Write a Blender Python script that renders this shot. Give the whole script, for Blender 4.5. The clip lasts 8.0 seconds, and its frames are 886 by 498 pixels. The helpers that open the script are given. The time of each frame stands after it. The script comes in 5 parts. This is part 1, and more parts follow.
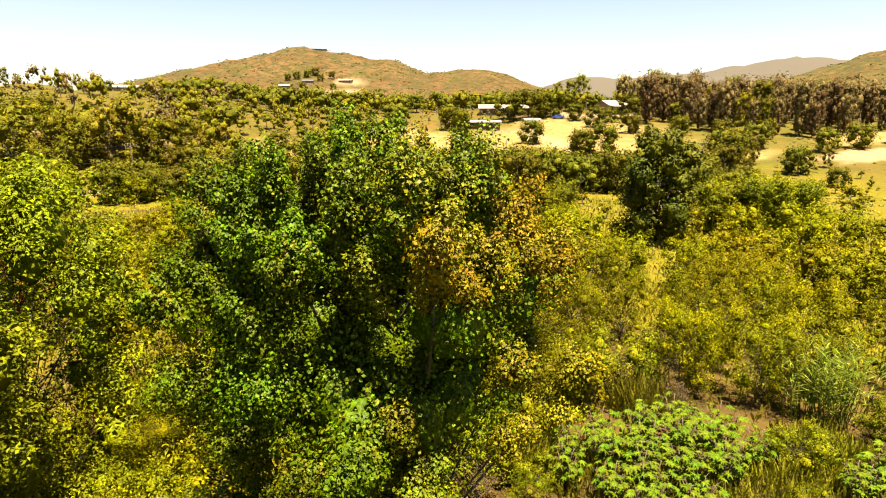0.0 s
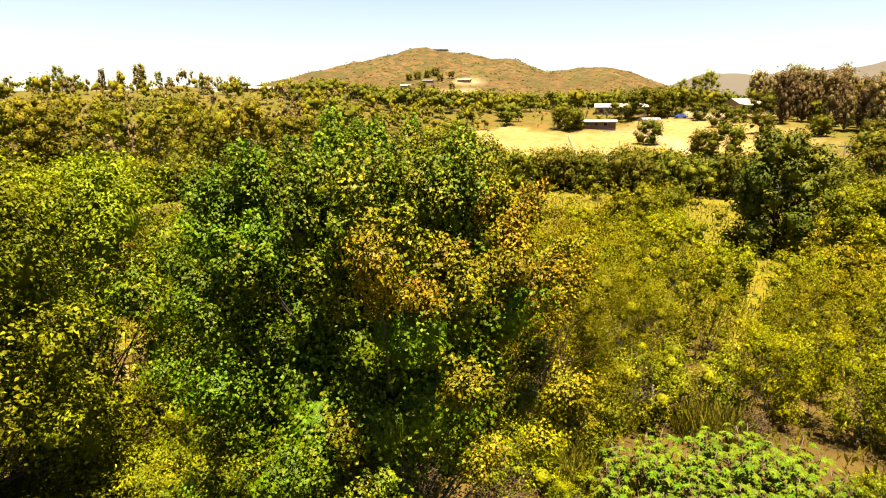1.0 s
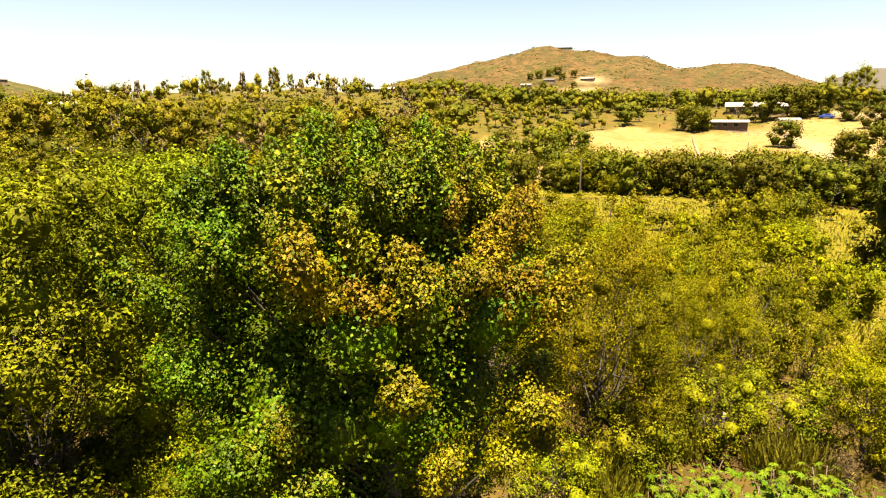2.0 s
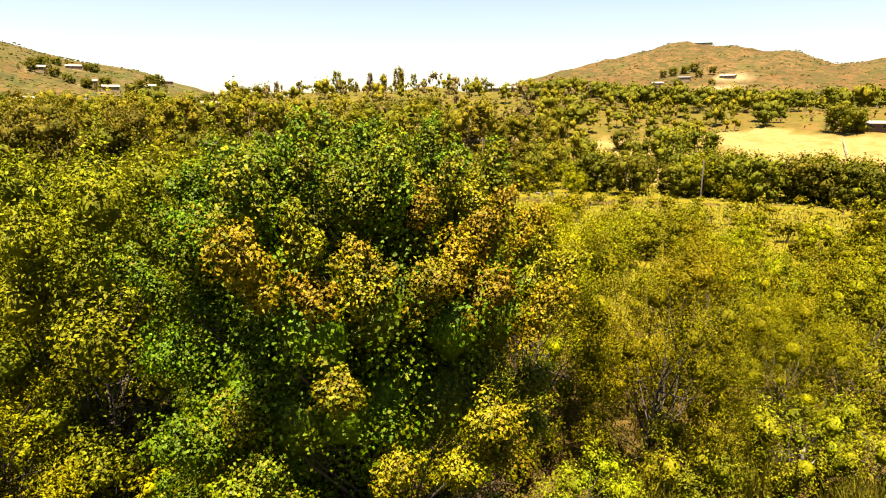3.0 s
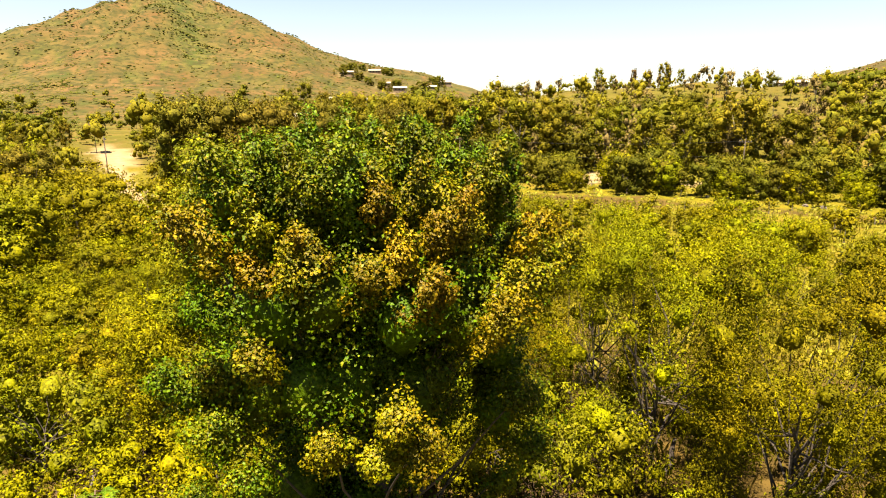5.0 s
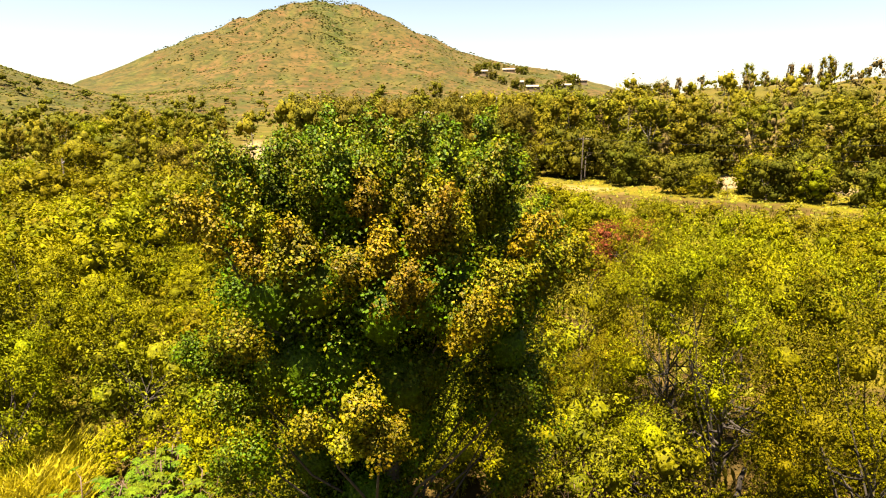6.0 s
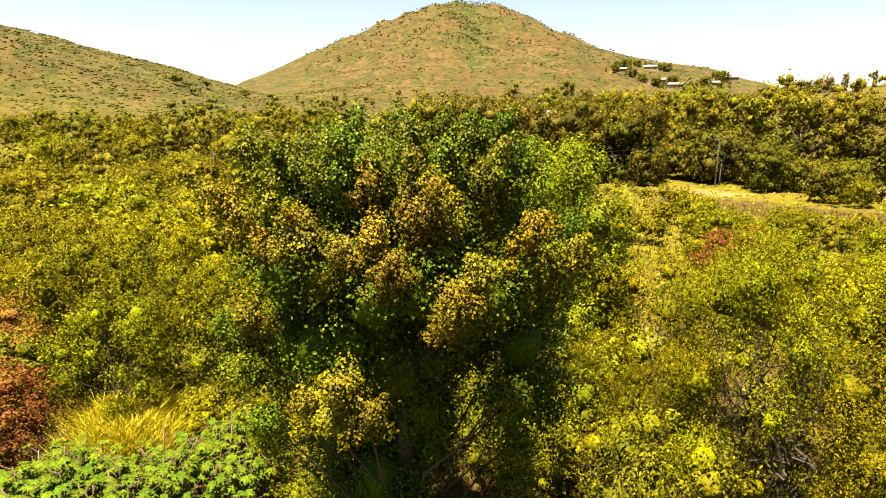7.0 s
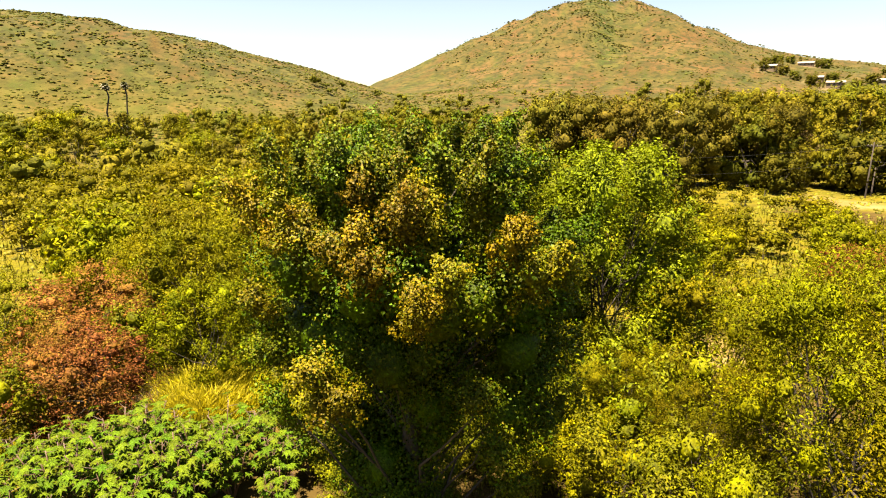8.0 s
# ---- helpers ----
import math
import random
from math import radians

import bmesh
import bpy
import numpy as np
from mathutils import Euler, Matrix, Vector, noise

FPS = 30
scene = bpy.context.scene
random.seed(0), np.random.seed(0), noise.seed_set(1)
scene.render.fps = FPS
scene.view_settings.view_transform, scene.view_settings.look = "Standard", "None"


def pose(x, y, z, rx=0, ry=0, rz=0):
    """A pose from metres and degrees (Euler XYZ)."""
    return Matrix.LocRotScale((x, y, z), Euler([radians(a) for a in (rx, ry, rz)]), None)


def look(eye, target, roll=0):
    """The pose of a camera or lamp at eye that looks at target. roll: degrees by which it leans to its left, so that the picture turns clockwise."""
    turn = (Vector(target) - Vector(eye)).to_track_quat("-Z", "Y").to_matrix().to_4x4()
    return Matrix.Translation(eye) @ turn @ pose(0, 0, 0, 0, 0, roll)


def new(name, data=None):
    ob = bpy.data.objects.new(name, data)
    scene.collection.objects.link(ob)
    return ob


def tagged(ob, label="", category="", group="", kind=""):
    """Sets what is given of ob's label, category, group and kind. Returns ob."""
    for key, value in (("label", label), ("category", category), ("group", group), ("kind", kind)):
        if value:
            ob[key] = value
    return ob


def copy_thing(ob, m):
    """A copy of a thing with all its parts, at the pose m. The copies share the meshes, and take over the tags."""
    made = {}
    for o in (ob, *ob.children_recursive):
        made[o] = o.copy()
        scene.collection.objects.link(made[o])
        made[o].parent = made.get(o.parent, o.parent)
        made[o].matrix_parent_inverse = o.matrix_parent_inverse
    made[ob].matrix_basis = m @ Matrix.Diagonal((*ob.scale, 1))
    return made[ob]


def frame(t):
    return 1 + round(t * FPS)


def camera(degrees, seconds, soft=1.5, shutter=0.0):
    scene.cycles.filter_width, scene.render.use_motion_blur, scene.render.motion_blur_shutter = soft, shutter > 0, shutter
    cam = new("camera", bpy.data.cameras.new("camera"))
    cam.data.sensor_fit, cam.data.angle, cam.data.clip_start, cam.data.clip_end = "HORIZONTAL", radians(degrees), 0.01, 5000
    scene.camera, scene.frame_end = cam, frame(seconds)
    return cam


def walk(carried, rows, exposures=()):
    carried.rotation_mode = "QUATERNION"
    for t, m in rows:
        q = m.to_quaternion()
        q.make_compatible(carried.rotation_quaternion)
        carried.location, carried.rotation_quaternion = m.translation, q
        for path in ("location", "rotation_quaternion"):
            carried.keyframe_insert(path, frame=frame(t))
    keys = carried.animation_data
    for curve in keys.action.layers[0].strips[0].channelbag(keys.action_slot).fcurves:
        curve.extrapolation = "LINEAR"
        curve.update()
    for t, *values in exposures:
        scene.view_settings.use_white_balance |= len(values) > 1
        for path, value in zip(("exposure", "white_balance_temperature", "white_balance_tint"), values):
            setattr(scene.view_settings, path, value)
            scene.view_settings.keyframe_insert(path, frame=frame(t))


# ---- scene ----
cam = camera(73.75, 8.0, soft=1.1)
PATH = [
    (0.0, 0.001, -16.000, 14.977, -0.00, -12.96, -0.20),
    (0.5, 1.133, -15.759, 14.999, 5.51, -12.95, -0.23),
    (1.0, 2.298, -15.413, 15.018, 11.22, -13.00, -0.23),
    (1.5, 3.442, -14.973, 15.044, 16.89, -13.01, -0.27),
    (3.0, 6.698, -13.061, 15.016, 34.43, -13.05, -0.06),
    (3.5, 7.650, -12.251, 15.000, 40.34, -13.09, -0.09),
    (4.0, 8.525, -11.359, 15.002, 46.44, -13.12, -0.05),
    (4.5, 9.326, -10.391, 14.993, 52.78, -13.20, -0.03),
    (5.0, 10.046, -9.364, 14.992, 59.45, -13.19, -0.08),
    (6.5, 11.672, -6.010, 14.987, 78.40, -13.34, -0.03),
    (7.0, 12.004, -4.827, 14.959, 84.80, -13.38, 0.04),
    (7.5, 12.218, -3.555, 14.992, 90.91, -13.42, 0.09),
    (8.0, 12.288, -2.185, 15.059, 96.85, -13.43, 0.21),
]
walk(cam, [(t, pose(x, y, z, 90 + pitch, 0, yaw) @ pose(0, 0, 0, 0, 0, roll)) for t, x, y, z, yaw, pitch, roll in PATH], exposures=[(0.0, 2.66, 7700, 17), (8.0, 2.69, 7700, 17)])

# ---- world, sun, exposure ----
SUN_AZ, SUN_EL = 148.0, 76.0
world = bpy.data.worlds.new("world")
scene.world = world
world.use_nodes = True
wn = world.node_tree.nodes
sky = wn.new("ShaderNodeTexSky")
sky.sky_type, sky.sun_disc = "NISHITA", False
sky.sun_elevation, sky.sun_rotation = radians(SUN_EL), radians(SUN_AZ)
sky.air_density, sky.dust_density, sky.ozone_density = 1.0, 0.6, 1.0
wn["Background"].inputs["Strength"].default_value = 0.0355
world.node_tree.links.new(sky.outputs[0], wn["Background"].inputs[0])
sun = new("sun", bpy.data.lights.new("sun", "SUN"))
sun.data.energy, sun.data.angle, sun.data.color = 5.0, radians(0.55), (1.0, 0.93, 0.80)
sa, se = radians(SUN_AZ), radians(SUN_EL)
sun.matrix_world = look((0, 0, 0), (-math.sin(sa) * math.cos(se), -math.cos(sa) * math.cos(se), -math.sin(se)))


# ---- materials ----
def nodes_of(name):
    m = bpy.data.materials.new(name)
    m.use_nodes = True
    nt = m.node_tree
    return m, nt, nt.nodes["Principled BSDF"], nt.nodes["Material Output"]


def mixed(nt, fac, a, b, kind="MIX"):
    """A colour mix; fac, a and b are sockets or values."""
    n = nt.nodes.new("ShaderNodeMix")
    n.data_type, n.blend_type = "RGBA", kind
    for socket, value in ((n.inputs[0], fac), (n.inputs[6], a), (n.inputs[7], b)):
        if isinstance(value, bpy.types.NodeSocket):
            nt.links.new(value, socket)
        else:
            socket.default_value = (*value, 1) if isinstance(value, tuple) else value
    return n.outputs[2]


def noise_of(nt, scale, detail=4.0, low=0.35, high=0.65, coord="Object"):
    tc, tex, ramp = (nt.nodes.new("ShaderNode" + k) for k in ("TexCoord", "TexNoise", "MapRange"))
    tex.inputs["Scale"].default_value, tex.inputs["Detail"].default_value = scale, detail
    ramp.inputs[1].default_value, ramp.inputs[2].default_value = low, high
    nt.links.new(tc.outputs[coord], tex.inputs[0])
    nt.links.new(tex.outputs[0], ramp.inputs[0])
    return ramp.outputs[0]


def bumped(nt, bsdf, height, strength, distance):
    b = nt.nodes.new("ShaderNodeBump")
    b.inputs["Strength"].default_value, b.inputs["Distance"].default_value = strength, distance
    nt.links.new(height, b.inputs["Height"])
    nt.links.new(b.outputs[0], bsdf.inputs["Normal"])


def plain(name, colour, rough=0.7, metal=0.0, scale=6.0, vary=0.25, bump=0.2, depth=0.01):
    """A surface with stains, grain and slight relief."""
    m, nt, bsdf, _ = nodes_of(name)
    c = mixed(nt, noise_of(nt, scale * 0.2), tuple(v * (1 - vary) for v in colour), tuple(min(1, v * (1 + vary)) for v in colour))
    c = mixed(nt, noise_of(nt, scale * 4, 6, 0.4, 0.75), c, tuple(v * (1 - vary * 1.3) for v in colour))
    nt.links.new(c, bsdf.inputs["Base Color"])
    bsdf.inputs["Roughness"].default_value, bsdf.inputs["Metallic"].default_value = rough, metal
    bumped(nt, bsdf, noise_of(nt, scale * 5, 6, 0, 1), bump, depth)
    return m


def foliage(name, fresh, turned, dark=0.55, light=1.35, gloss=0.4, through_light=0.3, spec=0.4, grain=3.0, fine=9.0):
    """Leaves: fresh to turned colour by the leaf's own tone, with each leaf a little lighter or darker; each plant differs too."""
    m, nt, bsdf, out = nodes_of(name)
    tone, geo, info = nt.nodes.new("ShaderNodeAttribute"), nt.nodes.new("ShaderNodeNewGeometry"), nt.nodes.new("ShaderNodeObjectInfo")
    tone.attribute_name = "tone"
    c = mixed(nt, tone.outputs["Fac"], fresh, turned)
    each = nt.nodes.new("ShaderNodeMapRange")
    each.inputs[3].default_value, each.inputs[4].default_value = dark, light
    nt.links.new(geo.outputs["Random Per Island"], each.inputs[0])
    plant = nt.nodes.new("ShaderNodeMapRange")
    plant.inputs[3].default_value, plant.inputs[4].default_value = 0.8, 1.2
    nt.links.new(info.outputs["Random"], plant.inputs[0])
    hue = nt.nodes.new("ShaderNodeHueSaturation")
    shift = nt.nodes.new("ShaderNodeMapRange")
    shift.inputs[3].default_value, shift.inputs[4].default_value = 0.485, 0.515
    nt.links.new(info.outputs["Random"], shift.inputs[0])
    nt.links.new(shift.outputs[0], hue.inputs["Hue"])
    times = nt.nodes.new("ShaderNodeMath")
    times.operation = "MULTIPLY"
    nt.links.new(each.outputs[0], times.inputs[0])
    nt.links.new(plant.outputs[0], times.inputs[1])
    clump, again = nt.nodes.new("ShaderNodeMapRange"), nt.nodes.new("ShaderNodeMath")
    again.operation = "MULTIPLY"
    clump.inputs[3].default_value, clump.inputs[4].default_value = 0.75, 1.25
    nt.links.new(noise_of(nt, grain, 3, 0.35, 0.65), clump.inputs[0])
    nt.links.new(clump.outputs[0], again.inputs[0])
    nt.links.new(times.outputs[0], again.inputs[1])
    speck, last = nt.nodes.new("ShaderNodeMapRange"), nt.nodes.new("ShaderNodeMath")
    last.operation = "MULTIPLY"
    speck.inputs[3].default_value, speck.inputs[4].default_value = 0.7, 1.4
    leafy = noise_of(nt, fine, 3, 0.38, 0.62)
    nt.links.new(leafy, speck.inputs[0])
    nt.links.new(again.outputs[0], last.inputs[0])
    nt.links.new(speck.outputs[0], last.inputs[1])
    nt.links.new(last.outputs[0], hue.inputs["Value"])
    bumped(nt, bsdf, leafy, 0.4, 0.6 / fine)
    nt.links.new(c, hue.inputs["Color"])
    nt.links.new(hue.outputs[0], bsdf.inputs["Base Color"])
    bsdf.inputs["Roughness"].default_value = gloss
    bsdf.inputs["Specular IOR Level"].default_value = spec
    thin, both = nt.nodes.new("ShaderNodeBsdfTranslucent"), nt.nodes.new("ShaderNodeMixShader")
    nt.links.new(hue.outputs[0], thin.inputs[0])
    both.inputs[0].default_value = through_light
    nt.links.new(bsdf.outputs[0], both.inputs[1])
    nt.links.new(thin.outputs[0], both.inputs[2])
    nt.links.new(both.outputs[0], out.inputs[0])
    return m


BARK = plain("grey_brown_bark", (0.0356, 0.0268, 0.0179), 0.9, scale=5, vary=0.4, bump=0.8, depth=0.03)
PALE_BARK = plain("pale_dead_wood", (0.1499, 0.1284, 0.1000), 0.85, scale=5, vary=0.3, bump=0.6, depth=0.02)
TWIG = plain("dry_twig", (0.0928, 0.0570, 0.0320), 0.9, scale=8, vary=0.4)
COTTON = foliage("cottonwood_leaf", (0.0345, 0.0650, 0.0012), (0.1500, 0.0960, 0.0034), 0.62, 1.38, 0.42, 0.08, 0.07, 9.0, 13.0)
WILLOW = foliage("willow_leaf", (0.0810, 0.0880, 0.0010), (0.1340, 0.1150, 0.0015), 0.65, 1.35, 0.7, 0.2, 0.06, 1.6)
ELM = foliage("bright_green_leaf", (0.0740, 0.0920, 0.0012), (0.1240, 0.1180, 0.0018), 0.65, 1.35, 0.65, 0.2, 0.08, 1.6)
ALDER = foliage("alder_leaf", (0.0306, 0.0435, 0.0013), (0.0697, 0.0697, 0.0019), 0.75, 1.25, 0.6, 0.15, 0.1, 1.5)
OAK = foliage("oak_leaf", (0.0420, 0.0490, 0.0020), (0.0860, 0.0780, 0.0040), 0.88, 1.12, 0.7, 0.15, 0.06, 0.9, 3.5)
GUM = foliage("eucalyptus_leaf", (0.0680, 0.0680, 0.0020), (0.1220, 0.0960, 0.0052), 0.88, 1.12, 0.7, 0.2, 0.06, 0.8, 3.5)
GROVE = foliage("dusty_olive_leaf", (0.0520, 0.0500, 0.0034), (0.1080, 0.0840, 0.0074), 0.88, 1.12, 0.7, 0.18, 0.06, 0.8, 3.5)
DRY = foliage("dry_brown_leaf", (0.0600, 0.0430, 0.0150), (0.1050, 0.0730, 0.0240), 0.88, 1.12, 0.8, 0.15, 0.05, 1.2, 3.5)
RED = foliage("reddish_leaf", (0.1300, 0.0370, 0.0110), (0.1250, 0.0760, 0.0060), 0.65, 1.35, 0.65, 0.25, 0.08, 2.0)
CASTOR = foliage("castor_leaf", (0.0330, 0.0740, 0.0018), (0.0720, 0.1040, 0.0036), 0.7, 1.3, 0.5, 0.2, 0.08)
STRAW = foliage("yellow_grass", (0.2029, 0.1834, 0.0046), (0.2811, 0.2264, 0.0094), 0.7, 1.3, 0.6, 0.3, 0.2)
REED = foliage("reed_blade", (0.0590, 0.0964, 0.0032), (0.1177, 0.1284, 0.0108), 0.7, 1.3, 0.6, 0.2, 0.15)
GRASS = foliage("grass_blade", (0.0820, 0.0830, 0.0020), (0.1450, 0.1080, 0.0070), 0.65, 1.35, 0.6, 0.25, 0.2)
SCRUB = foliage("hill_scrub", (0.0472, 0.0590, 0.0088), (0.0885, 0.0708, 0.0147), 0.75, 1.25, 0.9, 0.1, 0.03, 0.5, 3.5)
PALM = foliage("palm_frond", (0.0214, 0.0303, 0.0050), (0.0643, 0.0535, 0.0106), 0.6, 1.4, 0.4, 0.15)
WHITE_ROOF = plain("pale_roofing", (0.2055, 0.1827, 0.1428), 0.8, scale=2, vary=0.12)
TAN_WALL = plain("tan_stucco", (0.1785, 0.1284, 0.0785), 0.9, scale=2, vary=0.15)
BROWN_WALL = plain("brown_boards", (0.0856, 0.0500, 0.0286), 0.85, scale=2, vary=0.25)
GREY_ROOF = plain("grey_shingles", (0.0714, 0.0677, 0.0677), 0.85, scale=2, vary=0.2)
GLASS = plain("window_pane", (0.0106, 0.0125, 0.0142), 0.1, scale=1, vary=0.1, bump=0.0)
POLE_WOOD = plain("creosoted_pole", (0.0303, 0.0214, 0.0142), 0.9, scale=6, vary=0.35, bump=0.5)
WIRE = plain("power_line", (0.1249, 0.1249, 0.1249), 0.4, 0.8, scale=3, vary=0.1, bump=0.0)
CAR_PAINT = plain("white_car_paint", (0.2676, 0.2712, 0.2783), 0.3, scale=1, vary=0.05, bump=0.0)
BLUE_PAINT = plain("blue_tarpaulin", (0.0106, 0.0428, 0.1963), 0.5, scale=2, vary=0.15)
RUBBER = plain("black_rubber", (0.0072, 0.0072, 0.0072), 0.8, scale=8, vary=0.2)
FENCE_WOOD = plain("weathered_rail", (0.1785, 0.1571, 0.1284), 0.85, scale=5, vary=0.25)
ROCK = plain("grey_boulder", (0.0856, 0.0714, 0.0535), 0.9, scale=2, vary=0.3, bump=0.8, depth=0.05)
CONCRETE = plain("pale_concrete", (0.2213, 0.2070, 0.1856), 0.85, scale=1.5, vary=0.12)


# ---- ground ----
# hills: bearing, distance, height, half width across, half width along, steepness of the flank, roundness of the top
HILLS = [(-13.0, 920, 110, 309, 260, 1.4, 0.02), (-4.6, 900, 80, 60, 200, 1.7, 0.15), (3.1, 880, 78, 153, 180, 1.5, 0.06),
         (-83.2, 780, 147, 238, 270, 1.85, 0.21), (-133.9, 480, 71, 275, 170, 2.6, 0.12), (13.4, 2250, 141, 250, 300, 2.6, 0.05),
         (21.0, 2200, 138, 330, 300, 2.2, 0.05), (29.9, 2600, 220, 740, 400, 1.45, 0.02), (48, 800, 117, 300, 200, 1.6, 0.15), (-64.6, 700, 58, 162, 200, 1.7, 0.05),
         (-170, 1500, 120, 600, 400, 1.6, 0.1), (110, 1800, 150, 900, 400, 1.6, 0.1), (75, 1300, 90, 300, 300, 1.6, 0.1)]
BENCH_AZ = np.array([-180, -135, -105, -85, -72, -62, -55, -45, -35, -25, -15, -5, 5, 15, 25, 40, 90, 180.0])
BENCH_H = np.array([3, 7, 8, 8, 10, 13, 19, 23, 24.5, 22, 18, 16, 16.5, 16, 14, 10, 4, 3.0])


def step(x, a, b):
    u = np.clip((np.asarray(x, float) - a) / (b - a), 0, 1)
    return u * u * (3 - 2 * u)


def waves(x, y, size, seed):
    """Cheap smooth noise, -1 to 1."""
    r, z = np.random.default_rng(seed), 0
    for k in range(6):
        a, p, f = r.uniform(0, 6.28), r.uniform(0, 6.28), (1 + 0.5 * k) / size
        z = z + np.sin((x * math.cos(a) + y * math.sin(a)) * f * 6.28 + p + 1.3 * np.sin((y * math.cos(a) - x * math.sin(a)) * f * 4 + k))
    return z / 6


def ground_z(x, y):
    x, y = np.asarray(x, float), np.asarray(y, float)
    d, az = np.hypot(x, y), np.degrees(np.arctan2(x, y))
    total = 0
    for b, dist, h, wt, wr, e, q in HILLS:
        a = radians(b)
        cx, cy = dist * math.sin(a), dist * math.cos(a)
        dt, dr = (x - cx) * math.cos(a) - (y - cy) * math.sin(a), (x - cx) * math.sin(a) + (y - cy) * math.cos(a)
        total = total + (h * np.exp(-np.sqrt((dt / wt) ** 2 + (dr / wr) ** 2 + q * q) ** e)) ** 5
    hill = total ** 0.2
    a = np.arctan2(x + 774, y - 92)
    ribs = np.sin(11 * a + 0.9 * np.sin(3 * a) + 0.012 * d) * step(np.hypot(x + 774, y - 92), 20, 160) * (1 - step(np.hypot(x + 774, y - 92), 260, 400))
    hill = hill * (1 + 0.05 * ribs)
    hill = hill * (1 + 0.05 * waves(x, y, 330, 3) + 0.05 * waves(x, y, 110, 4)) * step(d, 150, 420)
    bench = np.interp(az, BENCH_AZ, BENCH_H) * step(d, 108, 255) * (1 - 0.6 * step(d, 330, 800))
    bench = bench * (1 + 0.10 * waves(x, y, 90, 5))
    mound = 2.0 * np.exp(-((d / 32) ** 2)) + 0.25 * waves(x, y, 25, 6) * step(d, 5, 30)
    return (hill ** 3 + np.maximum(bench, 0) ** 3) ** (1 / 3) + mound


def gz(x, y):
    return float(ground_z(x, y))


def at_bearing(az, d):
    return d * math.sin(radians(az)), d * math.cos(radians(az))


# patches of ground: x, y, half sizes, turn
STRAW_PATCHES = [
    (16, 158, 40, 30, -8), (44, 172, 30, 36, 0), (-32, 124, 14, 9, 20), (-14, 152, 24, 14, 25), (-45, 150, 11, 14, 15), (-42, 130, 5, 9, 15), (-14, 176, 17, 15, 20), (2, 152, 20, 24, 0), (-2, 128, 10, 8, 0), (-92, 52, 11, 5, 35), (80, 142, 10, 6, 0), (128, 160, 22, 10, 10), (-10.5, -17, 3.5, 2, 20),
    (31, 40, 5, 3, 0), (-22, 10, 3, 2, 0),
]
EARTH_PATCHES = [
    (-86, 6, 4.6, 4.2, -30), (-102, -4, 15, 4, -8), (-132, -5, 20, 3.4, 0), (-172, -4, 26, 5, 0), (-86, 84, 13, 6, 40), (-70, 92, 12, 3, 50), (-51, -51, 5, 2.2, 45), (110, 135, 18, 8, 10), (62, 218, 22, 9, 10),
    (34, 165, 4, 28, 12), (-108, 240, 22, 6, 25), (-85, 310, 18, 6, 15), (-170, 200, 20, 5, 45), (-250, 110, 22, 6, 70), (-215, 190, 24, 6, 45),
]
SCAR_PATCHES = [
    (-60, 345, 22, 7, 0), (-42, 380, 28, 9, 10), (-283, 183, 20, 8, 60), (-350, -112, 6, 3.5, 70), (-300, -150, 2.2, 12, 20), (-111, 640, 20, 4, 5), (-142, 673, 18, 4, 0),
    (-105, 700, 20, 4, 10), (-165, 648, 18, 3, -5), (-126, 545, 16, 4, 0), (-515, 200, 4, 13, 20), (-488, 222, 4, 10, 20), (-462, 224, 4, 11, 20), (-529, 310, 4, 12, 25),
    (-565, 250, 4, 16, 20), (-492, 272, 4, 12, 25),
]
LITTER_PATCHES = [
    (0, 4, 26, 22, 0), (-35, 82, 30, 2, 25), (20, 98, 34, 2.5, -6), (-68, 57, 26, 9, 45), (-330, -215, 20, 4, 40), (-182, 50, 24, 9, 164),
]
PATCHES = [(*p, 0) for p in STRAW_PATCHES] + [(*p, 1) for p in EARTH_PATCHES + SCAR_PATCHES] + [(*p, 2) for p in LITTER_PATCHES]


def cover_of(x, y):
    """How much straw, pale earth, brown earth and hill slope lies at each place."""
    d = np.hypot(x, y)
    c = np.zeros((len(x), 4))
    rough = 0.35 * waves(x, y, 11, 8) + 0.2 * waves(x, y, 4, 9)
    for px, py, rx, ry, turn, kind in PATCHES:
        a = radians(turn)
        u, v = (x - px) * math.cos(a) + (y - py) * math.sin(a), -(x - px) * math.sin(a) + (y - py) * math.cos(a)
        c[:, kind] = np.maximum(c[:, kind], 1 - step(np.hypot(u / rx, v / ry) + rough, 0.75, 1.1))
    c[:, 3] = step(d + 22 * waves(x, y, 60, 11), 112, 165) * (0.62 + 0.38 * step(d, 260, 380))
    return c


